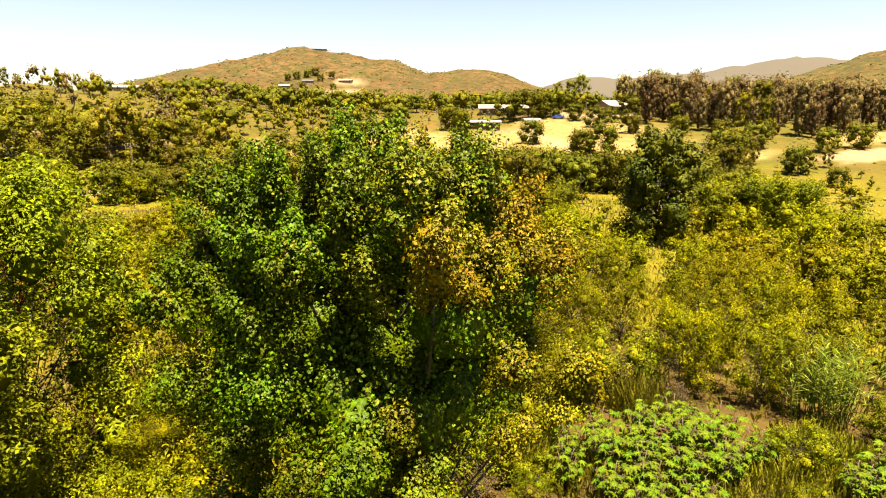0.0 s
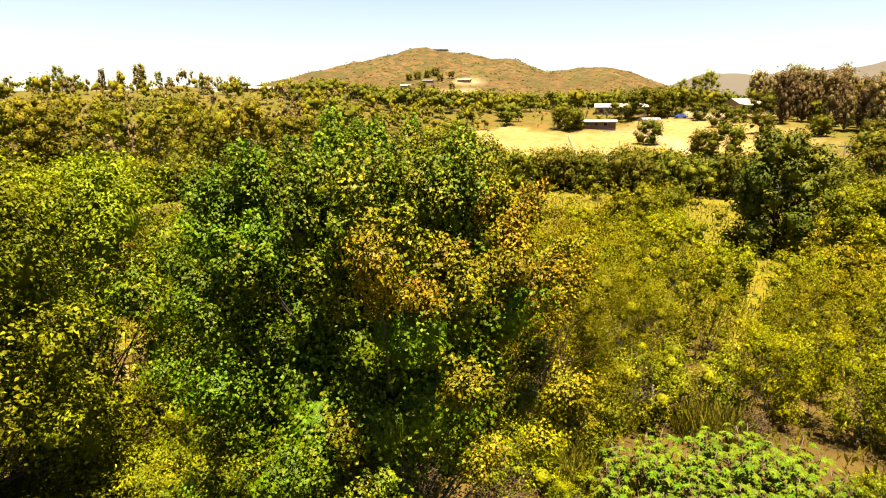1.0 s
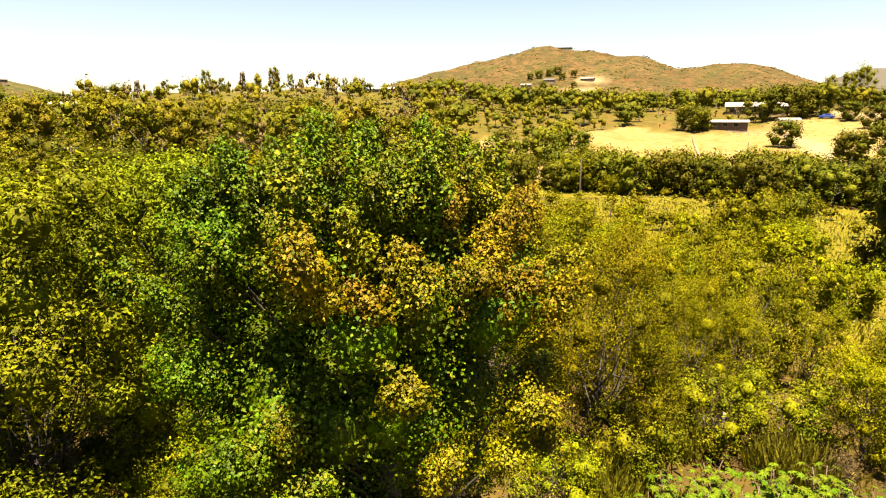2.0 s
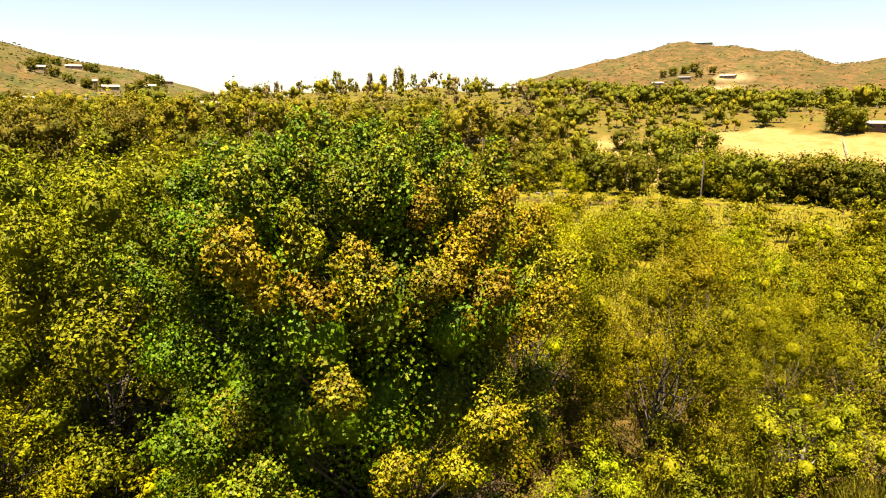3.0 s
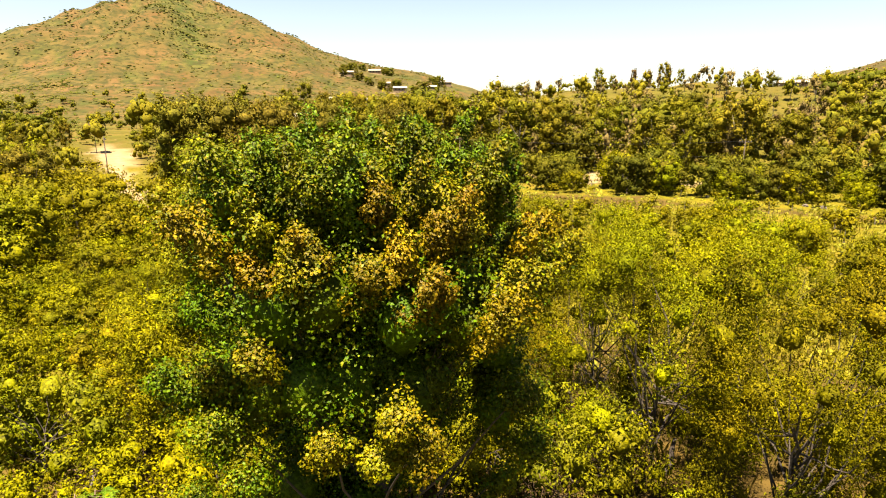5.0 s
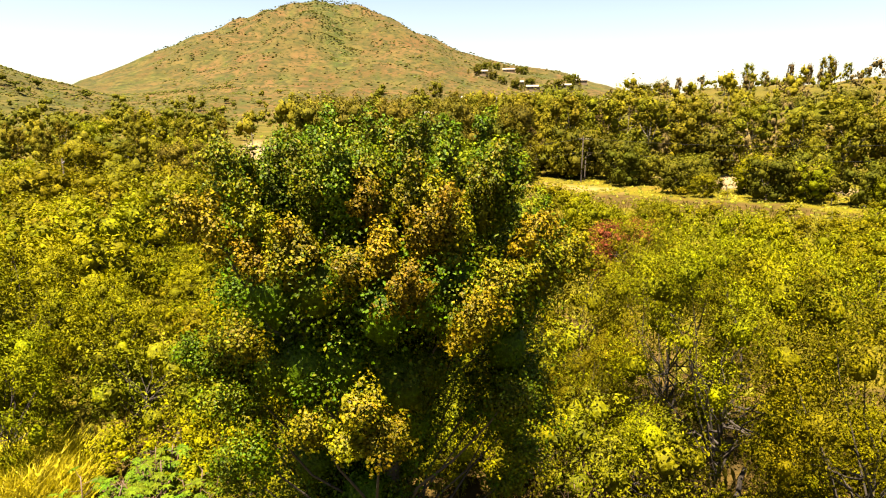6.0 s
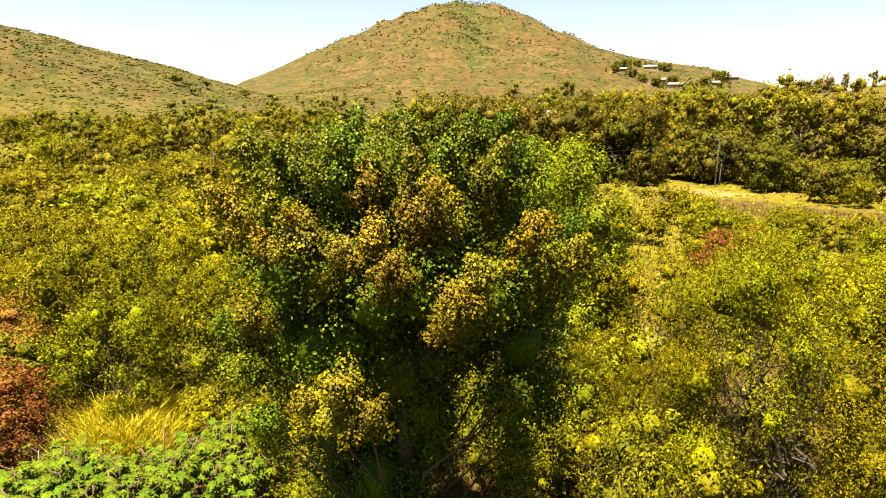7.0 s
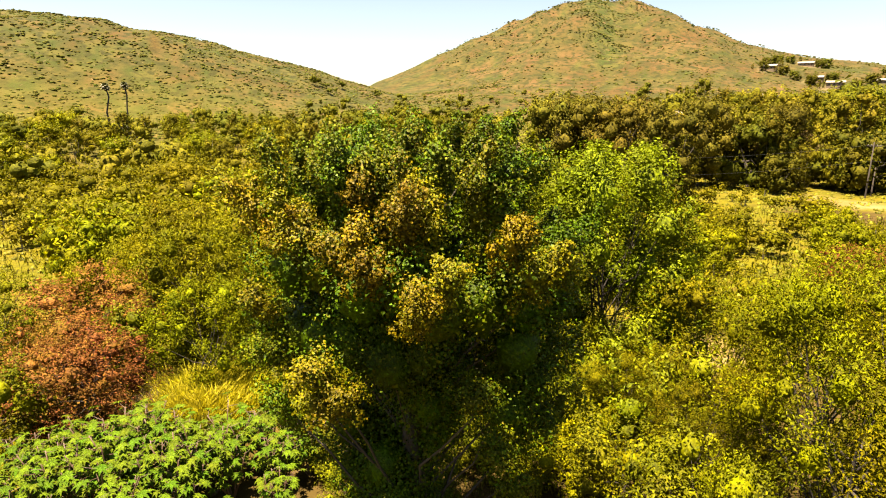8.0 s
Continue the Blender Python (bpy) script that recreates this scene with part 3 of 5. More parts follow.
    for i in range(16):  # low in the shade
        add(i * 137.5, 0.5 + 2.4 * ((i * 0.618) % 1), 2.4 + 2.2 * ((i * 0.37) % 1), 0.9, 0.9, 0.05, 10, 0.1)
    trunk = bough(rng, (0, 0, -0.5), (0.2, 0.1, 6.0), 0.34, 0.2, 0.03, 8, 12)
    part("trunk", mesh_from("cottonwood_trunk", *trunk, BARK, True), ob)
    for i, ((c, r, axis), _, _) in enumerate(boughs):
        if i % 2 == 0:
            foot = Vector((0.05, 0.05, min(max(1.6, c.z - 1.2 - c.xy.length * 0.9), 9.5)))
            part("limb", mesh_from("cottonwood_limb", *bough(rng, foot, c + Vector((0, 0, r[2] * 0.3)), 0.05 if i < outer else 0.035, 0.012, 0.06, 6, 5), BARK, True), ob)
    for i, (lobe, yellow, leaves) in enumerate(boughs):
        size = 0.061 if leaves == 1.0 else 0.075
        # the inner boughs' big opaque cores are added to keep the hollow dark
        part("leafy_bough", crown_mesh("cottonwood_bough", rng, [lobe], 11200 * leaves, size, COTTON, [yellow], 0.8, 0.7, 0.5, 9, 0.4 if leaves > 0.4 else 0.82 if leaves > 0.18 else 0.6, 1, 0.0, (0.42, 0.78), (0, 0, 10.5 - base), 0.12, True, 0.6, 0.4, (0.6, 1.25), 0.9), ob)


cottonwood()

# ---- kinds of plants ----
KINDS = {
    "willow_near": [(make_tree("willow_tree", 20 + i, 8.0, 3.3, 30, 2700, 0.08, WILLOW, "yellow-green willow with fine narrow leaves beside the cottonwood", "tree", group="willows close by", low=0.07, tone=0.3 + 0.12 * i, slim=0.4, stems=3, trunk_r=0.09, lobe_r=0.25, sub=9, plume=0.6, core=0.4, sprig=(0.25, 0.45)), 8.0) for i in range(3)],
    "willow": [(make_tree("willow_tree", 25 + i, 8.0, 3.3, 24, 620, 0.16, WILLOW, "yellow-green willow with fine leaves in the valley thicket", "tree", group="willow thicket", low=0.07, tone=0.25 + 0.1 * i, slim=0.42, stems=2, trunk_r=0.09, lobe_r=0.27, sub=8, plume=0.6, core=0.4, sprig=(0.25, 0.45)), 8.0) for i in range(4)],
    "willow_mid": [(make_tree("willow_tree", 130 + i, 8.0, 3.3, 22, 300, 0.23, WILLOW, "yellow-green willow with fine leaves in the valley thicket", "tree", group="willow thicket", low=0.07, tone=0.25 + 0.1 * i, slim=0.42, stems=2, trunk_r=0.09, lobe_r=0.27, sub=8, plume=0.6, core=0.4, sprig=(0.25, 0.45)), 8.0) for i in range(3)],
    "willow_far": [(make_tree("willow_shrub", 30 + i, 6.0, 3.5, 22, 80, 0.33, WILLOW, "rounded yellow-green willow shrub on the valley floor", "shrub", group="willow shrubs of the valley", low=0.0, tone=0.2 + 0.12 * i, slim=0.46, stems=2, trunk_r=0.09, lobe_r=0.36, sub=6, fine=False, core=0.52, crisp=0.35, sprig=(0.3, 0.5), tall=0.9, shell=0.62), 6.0) for i in range(4)],
    "elm": [(make_tree("elm_tree", 40 + i, 12.0, 3.5, 36, 1000, 0.14, ELM, "bright green broadleaf tree beside the cottonwood", "tree", group="bright green trees", low=0.08, tone=0.25, slim=0.5, trunk_r=0.08, lobe_r=0.28, sub=12, core=0.55, tall=1.2, sprig=(0.25, 0.5)), 12.0) for i in range(2)],
    "elm_far": [(make_tree("elm_tree", 45, 8.0, 4.2, 28, 130, 0.34, ELM, "bright green rounded tree in the valley scrub", "tree", group="bright green trees", low=0.0, tone=0.3, slim=0.5, trunk_r=0.1, lobe_r=0.34, sub=8, core=0.58, crisp=0.3), 8.0)],
    "dark": [(make_tree("alder_tree", 50, 11.0, 3.6, 30, 230, 0.34, ALDER, "dense dark green tree standing alone in the meadow", "tree", low=0.08, tone=0.5, trunk_r=0.2, lobe_r=0.32, sub=9, core=0.75), 11.0)],
    "oak": [(make_tree("oak_tree", 60 + i, 7.0, 4.2, 17, 40, 0.46, OAK, "round dark green oak at the valley's edge", "tree", group="oaks along the road", low=0.06, tone=0.2 + 0.15 * i, trunk_r=0.22, lobe_r=0.38, sub=5, shell=0.75, core=0.66, fine=False, tall=0.9, crisp=0.2, sprig=(0.3, 0.5)), 7.0) for i in range(4)],
    "gum": [(make_tree("eucalyptus_tree", 70 + i, 14.0, 3.3, 20, 60, 0.44, GUM, "tall olive-green eucalyptus with a thin crown", "tree", group="eucalyptus grove", low=0.06, tall=1.35, tone=0.1 + 0.15 * i, slim=0.5, bark=PALE_BARK if i % 2 else BARK, trunk_r=0.2, lobe_r=0.34, sub=5, shell=0.7, core=0.64, fine=False, crisp=0.2, sprig=(0.3, 0.55)), 14.0) for i in range(5)],
    "grove": [(make_tree("walnut_tree", 120 + i, 15.0, 5.2, 28, 55, 0.42, GROVE, "broad dusty olive-green tree shading the pale yard", "tree", group="broad trees by the yard", low=0.06, tall=1.1, tone=0.25 + 0.2 * i, slim=0.55, trunk_r=0.3, lobe_r=0.33, sub=6, shell=0.7, core=0.68, fine=False, crisp=0.2, sprig=(0.3, 0.55)), 15.0) for i in range(3)],
    "dry": [(make_tree("dry_eucalyptus", 80 + i, 12.0, 2.0, 26, 55, 0.4, DRY, "dried brown tree with bare upright branches", "tree", group="dry trees on the slope", low=0.1, tall=2.0, tone=0.4, slim=0.4, bark=TWIG, trunk_r=0.16, lobe_r=0.42, shell=0.5, sub=4, core=0.66, fine=False, crisp=0.2), 12.0) for i in range(3)],
    "red": [(make_tree("red_shrub", 90 + i, 5.0, 2.7, 24, 640, 0.13, RED, "shrub with reddish-brown dying leaves", "shrub", low=0.08, tone=0.2 + 0.3 * i, slim=0.4, stems=3, trunk_r=0.06, lobe_r=0.3, sub=9, core=0.36), 5.0) for i in range(2)],
    "mound": [(make_tree("bramble_mound", 110 + i, 2.8, 2.9, 18, 330, 0.15, WILLOW, "bright yellow-green mound of rank weeds and brambles", "shrub", group="bramble mounds", low=0.04, tone=0.5 + 0.2 * i, slim=0.5, stems=3, trunk_r=0.03, lobe_r=0.28, sub=8, core=0.46, tall=0.8), 2.8) for i in range(2)],
    "bush": [(make_tree("green_bush", 95 + i, 3.2, 2.2, 18, 700, 0.115, ELM, "low green bush in rank grass", "shrub", group="low green bushes", low=0.06, tone=0.45, slim=0.45, stems=3, trunk_r=0.04, lobe_r=0.32, sub=8, core=0.46), 3.2) for i in range(2)],
}

# ---- the plants close by ----
def plant_near(kind, spots):
    """Plants of a kind close by: x, y and the height of the top over the datum."""
    for x, y, top in spots:
        plant(kind, x, y, top - gz(x, y), wide={"elm": 1.1, "red": 1.3}.get(kind, 1.0))


# the big willows beside the cottonwood
plant_near("willow_near", [
    (-2.6, 6.9, 11.4), (1.9, 7.4, 10.7), (5.4, 13.6, 7.6), (-7.4, 8.6, 10.0), (-6.8, 4.2, 6.6), (-9.5, 2.6, 6.4),
])
# the willow thicket round it
plant_near("willow", [
    (7.6, 17.0, 8.3), (11.0, 18.6, 5.9), (16.3, 17.4, 6.9), (11.6, 10.9, 6.2), (3.8, 22.9, 7.6), (1.8, 18.4, 8.6), (15.2, 10.0, 6.2), (19.5, 13.5, 6.6), (22.5, 9.0, 5.6), (13.8, 14.2, 6.4),
    (-11.2, 6.4, 9.0), (-13.6, -7.4, 8.0), (-12.8, -16.6, 7.2), (-16.0, -18.6, 9.4), (-26.8, -25.8, 8.7), (-21.8, -25.8, 7.0), (-31.0, -7.3, 5.6), (-18.0, -14.5, 7.6), (-22.5, -19.0, 8.6),
    (-18.0, -26.0, 6.4), (-13.0, -28.0, 7.0), (-12.4, 0.6, 6.8),
])
# low bushes under and behind the trees
plant_near("bush", [
    (-9.8, 3.4, 6.7), (3.6, 6.0, 5.0), (6.2, 9.6, 4.9), (8.9, 11.2, 5.0), (-2.6, 3.2, 6.0), (1.2, 3.0, 4.6), (-5.0, 1.6, 5.4), (13.4, 4.0, 3.6), (18.5, 5.5, 3.8), (3.2, 2.2, 3.4), (12.2, 1.2, 2.8), (9.8, 0.4, 2.8), (2.6, 0.6, 3.2),
    (-14.0, -12.0, 6.0), (-2.5, -21.0, 4.6), (-14.5, -20.5, 6.0), (-6.5, -23.0, 5.5), (-6.0, -6.2, 4.0), (-7.2, -4.6, 4.2), (-6.8, -8.0, 4.0), (-8.6, -5.8, 4.0), (-5.2, -4.6, 3.8),
    (-4.6, -7.4, 3.6), (-10.2, -1.8, 4.2), (-11.4, -0.6, 4.4), (-9.4, 0.2, 4.4), (-8.8, -2.8, 4.2), (-11.6, -2.8, 4.2), (-8.2, -1.2, 4.6), (-7.4, -2.6, 4.4), (-9.8, -0.8, 4.6),
])
# the bright green trees to the west
plant_near("elm", [
    (-13.6, -4.0, 14.0), (-14.3, 2.0, 13.9), (-17.2, -1.0, 12.0),
])
# the reddish shrubs
plant_near("red", [
    (-9.2, -20.4, 5.6), (-12.6, -22.4, 5.9), (-15.0, -24.6, 6.4), (-9.6, -23.4, 5.4), (-31.0, 22.5, 5.6),
])
# the dark tree in the meadow
plant_near("dark", [
    (24.6, 51.0, 13.4),
])
# bright green trees in the valley
plant_near("elm_far", [
    (39.6, 57.0, 7.6), (35.0, 58.0, 7.0), (46.0, 61.0, 6.6), (14.4, 61.6, 6.4),
])
# willow shrubs farther out
plant_near("willow_far", [
    (11.3, 56.0, 6.6), (52, 76, 4.6), (60, 80, 4.4), (46, 82, 4.0),
])
# bramble mounds
plant_near("mound", [
    (-25.0, -4.0, 4.6), (-22.0, -6.4, 4.4), (-27.5, -7.0, 4.4), (-19.6, -8.4, 4.2), (-17.0, -6.0, 4.4), (-15.6, -8.8, 4.0), (-30.0, -3.0, 4.4), (-34.0, -1.0, 4.2), (-38.0, -4.0, 4.2),
    (-33.0, -6.0, 3.8), (-12.6, -9.0, 4.2), (-11.2, -11.6, 3.8), (-24.0, -9.6, 4.2), (-20.0, -3.6, 4.4), (-8.6, -8.6, 4.0), (-9.4, -6.4, 4.6), (-0.7, 14.7, 4.4), (1.6, 13.0, 4.4), (-3.4, 12.4, 4.6), (-7.2, 1.8, 4.8), (-6.2, 0.2, 3.8),
])

rng = random.Random(5)


def scatter(kinds, az0, az1, d0, d1, gap, heights, keep=lambda x, y: True, thin=0.0):
    """Plants on a jittered grid over a sector of the land."""
    d = d0
    while d < d1:
        da = math.degrees(gap / d)
        az = az0 + rng.random() * da
        while az < az1:
            x, y = at_bearing(az + rng.uniform(-0.4, 0.4) * da, d + rng.uniform(-0.4, 0.4) * gap)
            if rng.random() >= thin and keep(x, y):
                plant(rng.choice(kinds), x, y, rng.uniform(*heights))
            az += da
        d += gap * 0.9


def clear_of(x, y):
    """Whether a place is free of bare patches and outside the open pastures."""
    az, d = math.degrees(math.atan2(x, y)), math.hypot(x, y)
    if 118 < d < 173 and (-20.0 < az < -15.5 or -8.5 < az < 6.0):
        return False
    return cover_of(np.array([x]), np.array([y]))[0][:3].max() < 0.4


def thicket(x, y):
    glade = x < -18 and -14.5 < y < 5 - 0.06 * x or math.hypot(x - 21, y - 42) < 8
    yard = math.hypot(x + 50, y + 51) < 7
    return clear_of(x, y) and math.hypot(x + 0.8, y + 4.6) > 7 and not glade and not yard


# the thicket to the north-east, north and west, and the shrubs farther out
scatter(["willow_mid"], 10, 62, 23, 36, 5.6, (4.2, 6.2), thicket, 0.1)
scatter(["willow_mid"], -25, 10, 26, 36, 6.0, (4.0, 6.0), thicket, 0.2)
scatter(["willow_mid"], -138, -75, 22, 36, 5.8, (4.5, 7.0), thicket, 0.15)
scatter(["willow_mid"], -75, -25, 18, 34, 6.4, (4.0, 6.5), thicket, 0.3)
scatter(["willow_far"], 8, 52, 37, 62, 6.0, (3.6, 6.0), thicket, 0.12)
scatter(["willow_far"], -25, 8, 37, 62, 6.2, (2.6, 4.8), thicket, 0.18)
scatter(["willow_far"], -75, -25, 35, 64, 6.2, (2.8, 5.2), thicket, 0.15)
scatter(["willow_far"], -140, -78, 37, 62, 5.4, (4.5, 8.0), thicket, 0.05)
scatter(["gum", "willow_far", "gum"], -140, -85, 114, 215, 11.5, (6.0, 10.0), thicket, 0.2)
for k in range(150):  # low shrubs in the western glade
    x, y = rng.uniform(-88, -19), rng.uniform(-15, 10)
    if clear_of(x, y) and math.hypot(x + 31, y + 7) > 4 and math.hypot(x + 80, y - 5) > 9:
        plant("willow_far", x, y, rng.uniform(1.4, 4.0))
# the oaks along the road and the nearer slopes
scatter(["oak", "oak", "willow_far"], -50, 30, 101, 116, 5.4, (3.2, 8.0), clear_of, 0.25)
scatter(["oak"], -10, 24, 102, 109, 4.8, (5.0, 8.2), lambda x, y: True, 0.1)
scatter(["oak"], -30, 34, 119, 128, 8, (3.5, 6.0), clear_of, 0.5)
scatter(["gum", "gum", "dry", "oak"], -66, -24, 119, 175, 8.5, (7.0, 11.0), clear_of, 0.12)
scatter(["dry", "dry", "dry", "gum", "dry"], 19, 44, 196, 235, 6.5, (10.0, 17.0), clear_of, 0.12)
scatter(["oak", "gum"], 26, 44, 118, 190, 11, (3.5, 7.0), clear_of, 0.5)
scatter(["gum", "gum", "oak", "gum", "gum"], -84, -62, 112, 200, 10, (9.0, 15.0), clear_of, 0.15)


# ---- woodland farther off ----
def woodland():
    g = np.random.default_rng(61)
    sorts = {kind: (material, [], [], [], [], [], []) for kind, material in (("gum", GUM), ("oak", OAK), ("dry", DRY), ("willow", WILLOW))}
    stems = []
    slopes = [
        (("gum", "oak", "dry", "dry", "gum"), -60, -18, 128, 172, 6.4, (6.0, 12.0), 0.08),
        (("gum", "dry", "dry", "gum", "dry"), -66, -20, 172, 240, 6.8, (4.5, 9.0), 0.12),
        (("dry", "gum", "gum"), -66, 6, 118, 240, 6.2, (1.8, 4.0), 0.1),
        (("gum", "dry", "dry", "gum"), -66, -20, 240, 305, 7.5, (2.0, 4.5), 0.45),
        (("gum", "oak", "gum"), -26, -3, 130, 225, 6.5, (4.0, 7.0), 0.1),
        (("oak", "gum", "oak"), -26, 26, 226, 310, 5.4, (5.0, 9.0), 0.1),
        (("dry",), 17, 46, 226, 300, 5.0, (12.0, 17.0), 0.05),
        (("gum", "oak", "willow", "gum"), -140, -60, 114, 200, 7.6, (5.0, 9.0), 0.12),
        (("gum", "oak", "gum"), -88, -60, 198, 270, 8.5, (8.0, 13.0), 0.1),
        (("oak", "gum", "oak"), -110, -40, 270, 420, 13.0, (4.0, 8.0), 0.25),
        (("oak", "gum"), -28, 4, 305, 480, 10.0, (4.0, 8.0), 0.3),
        (("gum", "oak", "oak"), -150, -86, 205, 260, 10.0, (5.0, 9.0), 0.2),
    ]
    valley = [
        (("willow",), 8, 52, 62, 106, 6.5, (1.6, 3.4), 0.2),
        (("willow",), -140, -78, 62, 114, 4.6, (4.5, 7.5), 0.05),
        (("willow",), -76, 10, 60, 102, 6.0, (1.2, 3.0), 0.25),
        (("willow", "gum"), 22, 52, 98, 150, 4.6, (0.8, 2.4), 0.3),
        (("willow",), -96, -56, 40, 100, 4.4, (1.2, 3.4), 0.2),
        (("willow",), -56, 30, 48, 102, 5.0, (0.8, 2.2), 0.2),
    ]
    for kinds, az0, az1, d0, d1, gap, (h0, h1), thin in slopes + valley:
        d = d0
        while d < d1:
            n = int(math.radians(az1 - az0) * d / gap)
            for k in range(n):
                if g.random() < thin:
                    continue
                x, y = at_bearing(az0 + (az1 - az0) * (k + g.uniform(-0.3, 1.3)) / n, d + g.uniform(-1.2, 1.2) * gap)
                if not (clear_of(x, y) if d > 116 else thicket(x, y) or kinds == ("willow",) and clear_of(x, y) and x < -24):
                    continue
                h, z, kind = h0 * 0.6 + (h1 * 1.15 - h0 * 0.6) * g.random() ** 1.3, gz(x, y), kinds[g.integers(len(kinds))]
                wide, tone = h * (g.uniform(0.42, 0.66) if kind in ("oak", "willow") else g.uniform(0.16, 0.28) if kind == "dry" else g.uniform(0.24, 0.42)), 0.1 + g.random() * 0.6
                tall = 0.3 if kind in ("willow", "oak") else 0.36
                mid = np.array([x, y, z + h * 0.5])
                for lump in range(5):
                    v = unit(g.normal(0, 1, 3) + np.array([0, 0, 0.3])) * g.uniform(0.35, 0.75)
                    c = mid + v * np.array([wide, wide, h * tall])
                    r = wide * g.uniform(0.45, 0.68)
                    rr = np.array([r, r, r * {"gum": 1.4, "dry": 1.8}.get(kind, 0.85)])
                    sorts[kind][5].append((c, rr * {"dry": 0.45, "willow": 0.4}.get(kind, 0.58), tone + g.normal(0, 0.08)))
                    a, b = lobe_leaves(g, c, rr, int(np.clip(r * r * 36, 12, 80)) if kind == "willow" else 13, 0.7, 0.6)
                    sorts[kind][1].append(a), sorts[kind][2].append(b), sorts[kind][3].append((min(r, 0.95) if kind == "willow" else r) * g.uniform(0.28, 0.56, len(a))), sorts[kind][4].append(tone + g.normal(0, 0.1, len(a)))
                    sorts[kind][6].append(unit(a - c) + 0.4 * unit(a - mid) + np.array([0, 0, 0.3]))
                stems.append((x, y, z, h))
            d += gap * 0.9
    for kind, (material, A, B, S, T, L, N) in sorts.items():
        words = {"gum": "far grove of olive-green eucalyptus on the slopes", "oak": "distant dark green oaks and shrubs on the slopes", "dry": "distant dried brown trees on the slopes", "willow": "yellow-green willow scrub farther down the valley floor"}[kind]
        me = leaf_mesh("far_woodland", np.concatenate(A), np.concatenate(B), np.concatenate(S), np.concatenate(T), material, g, 0.7, None, ([e[0] for e in L], [e[1] for e in L], np.array([e[2] for e in L])), 1, np.concatenate(N), 0.2)
        tagged(new("far_woodland", me), words, "woodland", kind="stuff")
    trunks = []
    for x, y, z, h in stems[::2]:
        trunks.append(([(x - 0.14, y, z - 0.3), (x + 0.14, y, z - 0.3), (x, y + 0.22, z - 0.3), (x, y, z + h * 0.85)], [(0, 1, 3), (1, 2, 3), (2, 0, 3)]))
    tagged(new("far_tree_trunks", mesh_from("far_tree_trunks", *joined(trunks), PALE_BARK)), "thin pale trunks of the distant woodland", "woodland", kind="stuff")


woodland()

# the tall grove beyond the glade and along the pale yard: x, y, height
for x, y, h in [
        (-93, 4, 17), (-90, 10, 17), (-84, 15, 16.5), (-78, 20, 15), (-98, 15, 16), (-104, 8, 17), (-109, 22, 17), (-110, 34, 17.5), (-120, 12, 17), (-128, 8, 17), (-112, 50, 16), (-98, -17, 10), (-104, -21, 9),
]:
    plant("grove", x, y, h)
for x, y, h in [
        (-118, 42, 17), (-123, 56, 18.5), (-120, 66, 18), (-110, 71, 17.5), (-104, 79, 17.5), (-97, 86, 16.5), (-114, 80, 18), (-106, 90, 17), (-128, 72, 18), (-92, 96, 15), (-84, 100, 14),
        (-67, 109, 18), (-72, 114, 15), (-61, 118, 13), (-78, 106, 14), (-88, 118, 14), (-54, 124, 11),
]:
    plant("gum", x, y, h, wide=1.25)
# oaks on the valley's edge: x, y, height
for x, y, h in [
        (-30, 137, 9), (-24, 144, 8), (-36, 132, 7), (-117, 47, 9), (-105, 60, 7), (-96.4, 66, 8.6), (-93, 77, 5), (-84, 75, 6.2), (-90, 70, 6), (27, 166, 7), (43, 146, 8.7), (38, 148, 7), (68, 127, 9.3),
        (-57, 84, 6), (-52, 87, 6), (-48, 91, 5.5), (-64, 80, 6.5),
]:
    plant("oak", x, y, h)
# tall eucalyptus on the near slopes: x, y, height
for x, y, h in [
        (-153, 187, 11), (-147, 190, 7), (-231, 68, 17), (-236, 62, 15), (-225, 74, 13), (84, 225, 15), (52, 232, 13), (58, 238, 15), (46, 228, 12),
]:
    plant("gum", x, y, h)
# tall eucalyptus on the hills: x, y, height
for x, y, h in [
        (-161, 271, 11), (-166, 268, 8), (-194, 193, 11), (-188, 196, 8), (-168, 226, 7), (-150, 236, 7), (76, 240, 16), (88, 236, 18), (-505, 290, 12),
]:
    plant("gum", x, y, h)
# dried trees on the hills: x, y, height
for x, y, h in [
        (-184, 205, 10), (-179, 209, 9), (-173, 214, 10), (-218, 178, 9),
]:
    plant("dry", x, y, h)
# oaks on the near slopes: x, y, height
for x, y, h in [
        (-45, 149, 5.5), (25, 206, 10), (34, 209, 11), (41, 213, 10), (48, 205, 6), (60, 200, 5), (6, 187, 7),
        (3, 190, 8), (86, 148, 7), (100, 140, 6), (-78, 66, 6), (-82, 74, 6), (-92, 64, 7), (-97, 70, 7), (-102, 46, 7), (-72, 80, 6),
        (52, 190, 7), (68, 205, 8), (60, 176, 6), (80, 196, 7), (94, 186, 7), (106, 190, 7), (74, 172, 6),
]:
    plant("oak", x, y, h)
# oaks on the hills: x, y, height
for x, y, h in [
        (-114, 230, 6), (-140, 240, 5), (-226, 175, 8), (-232, 170, 7), (-168, 693, 9), (-150, 714, 10), (-140, 690, 8), (-158, 704, 9), (-130, 708, 8), (-176, 684, 8), (-120, 655, 7),
        (-150, 640, 8), (-500, 205, 8), (-478, 230, 8), (-520, 300, 9), (-540, 215, 9), (-470, 214, 7), (-555, 262, 9), (-480, 262, 8),
]:
    plant("oak", x, y, h)


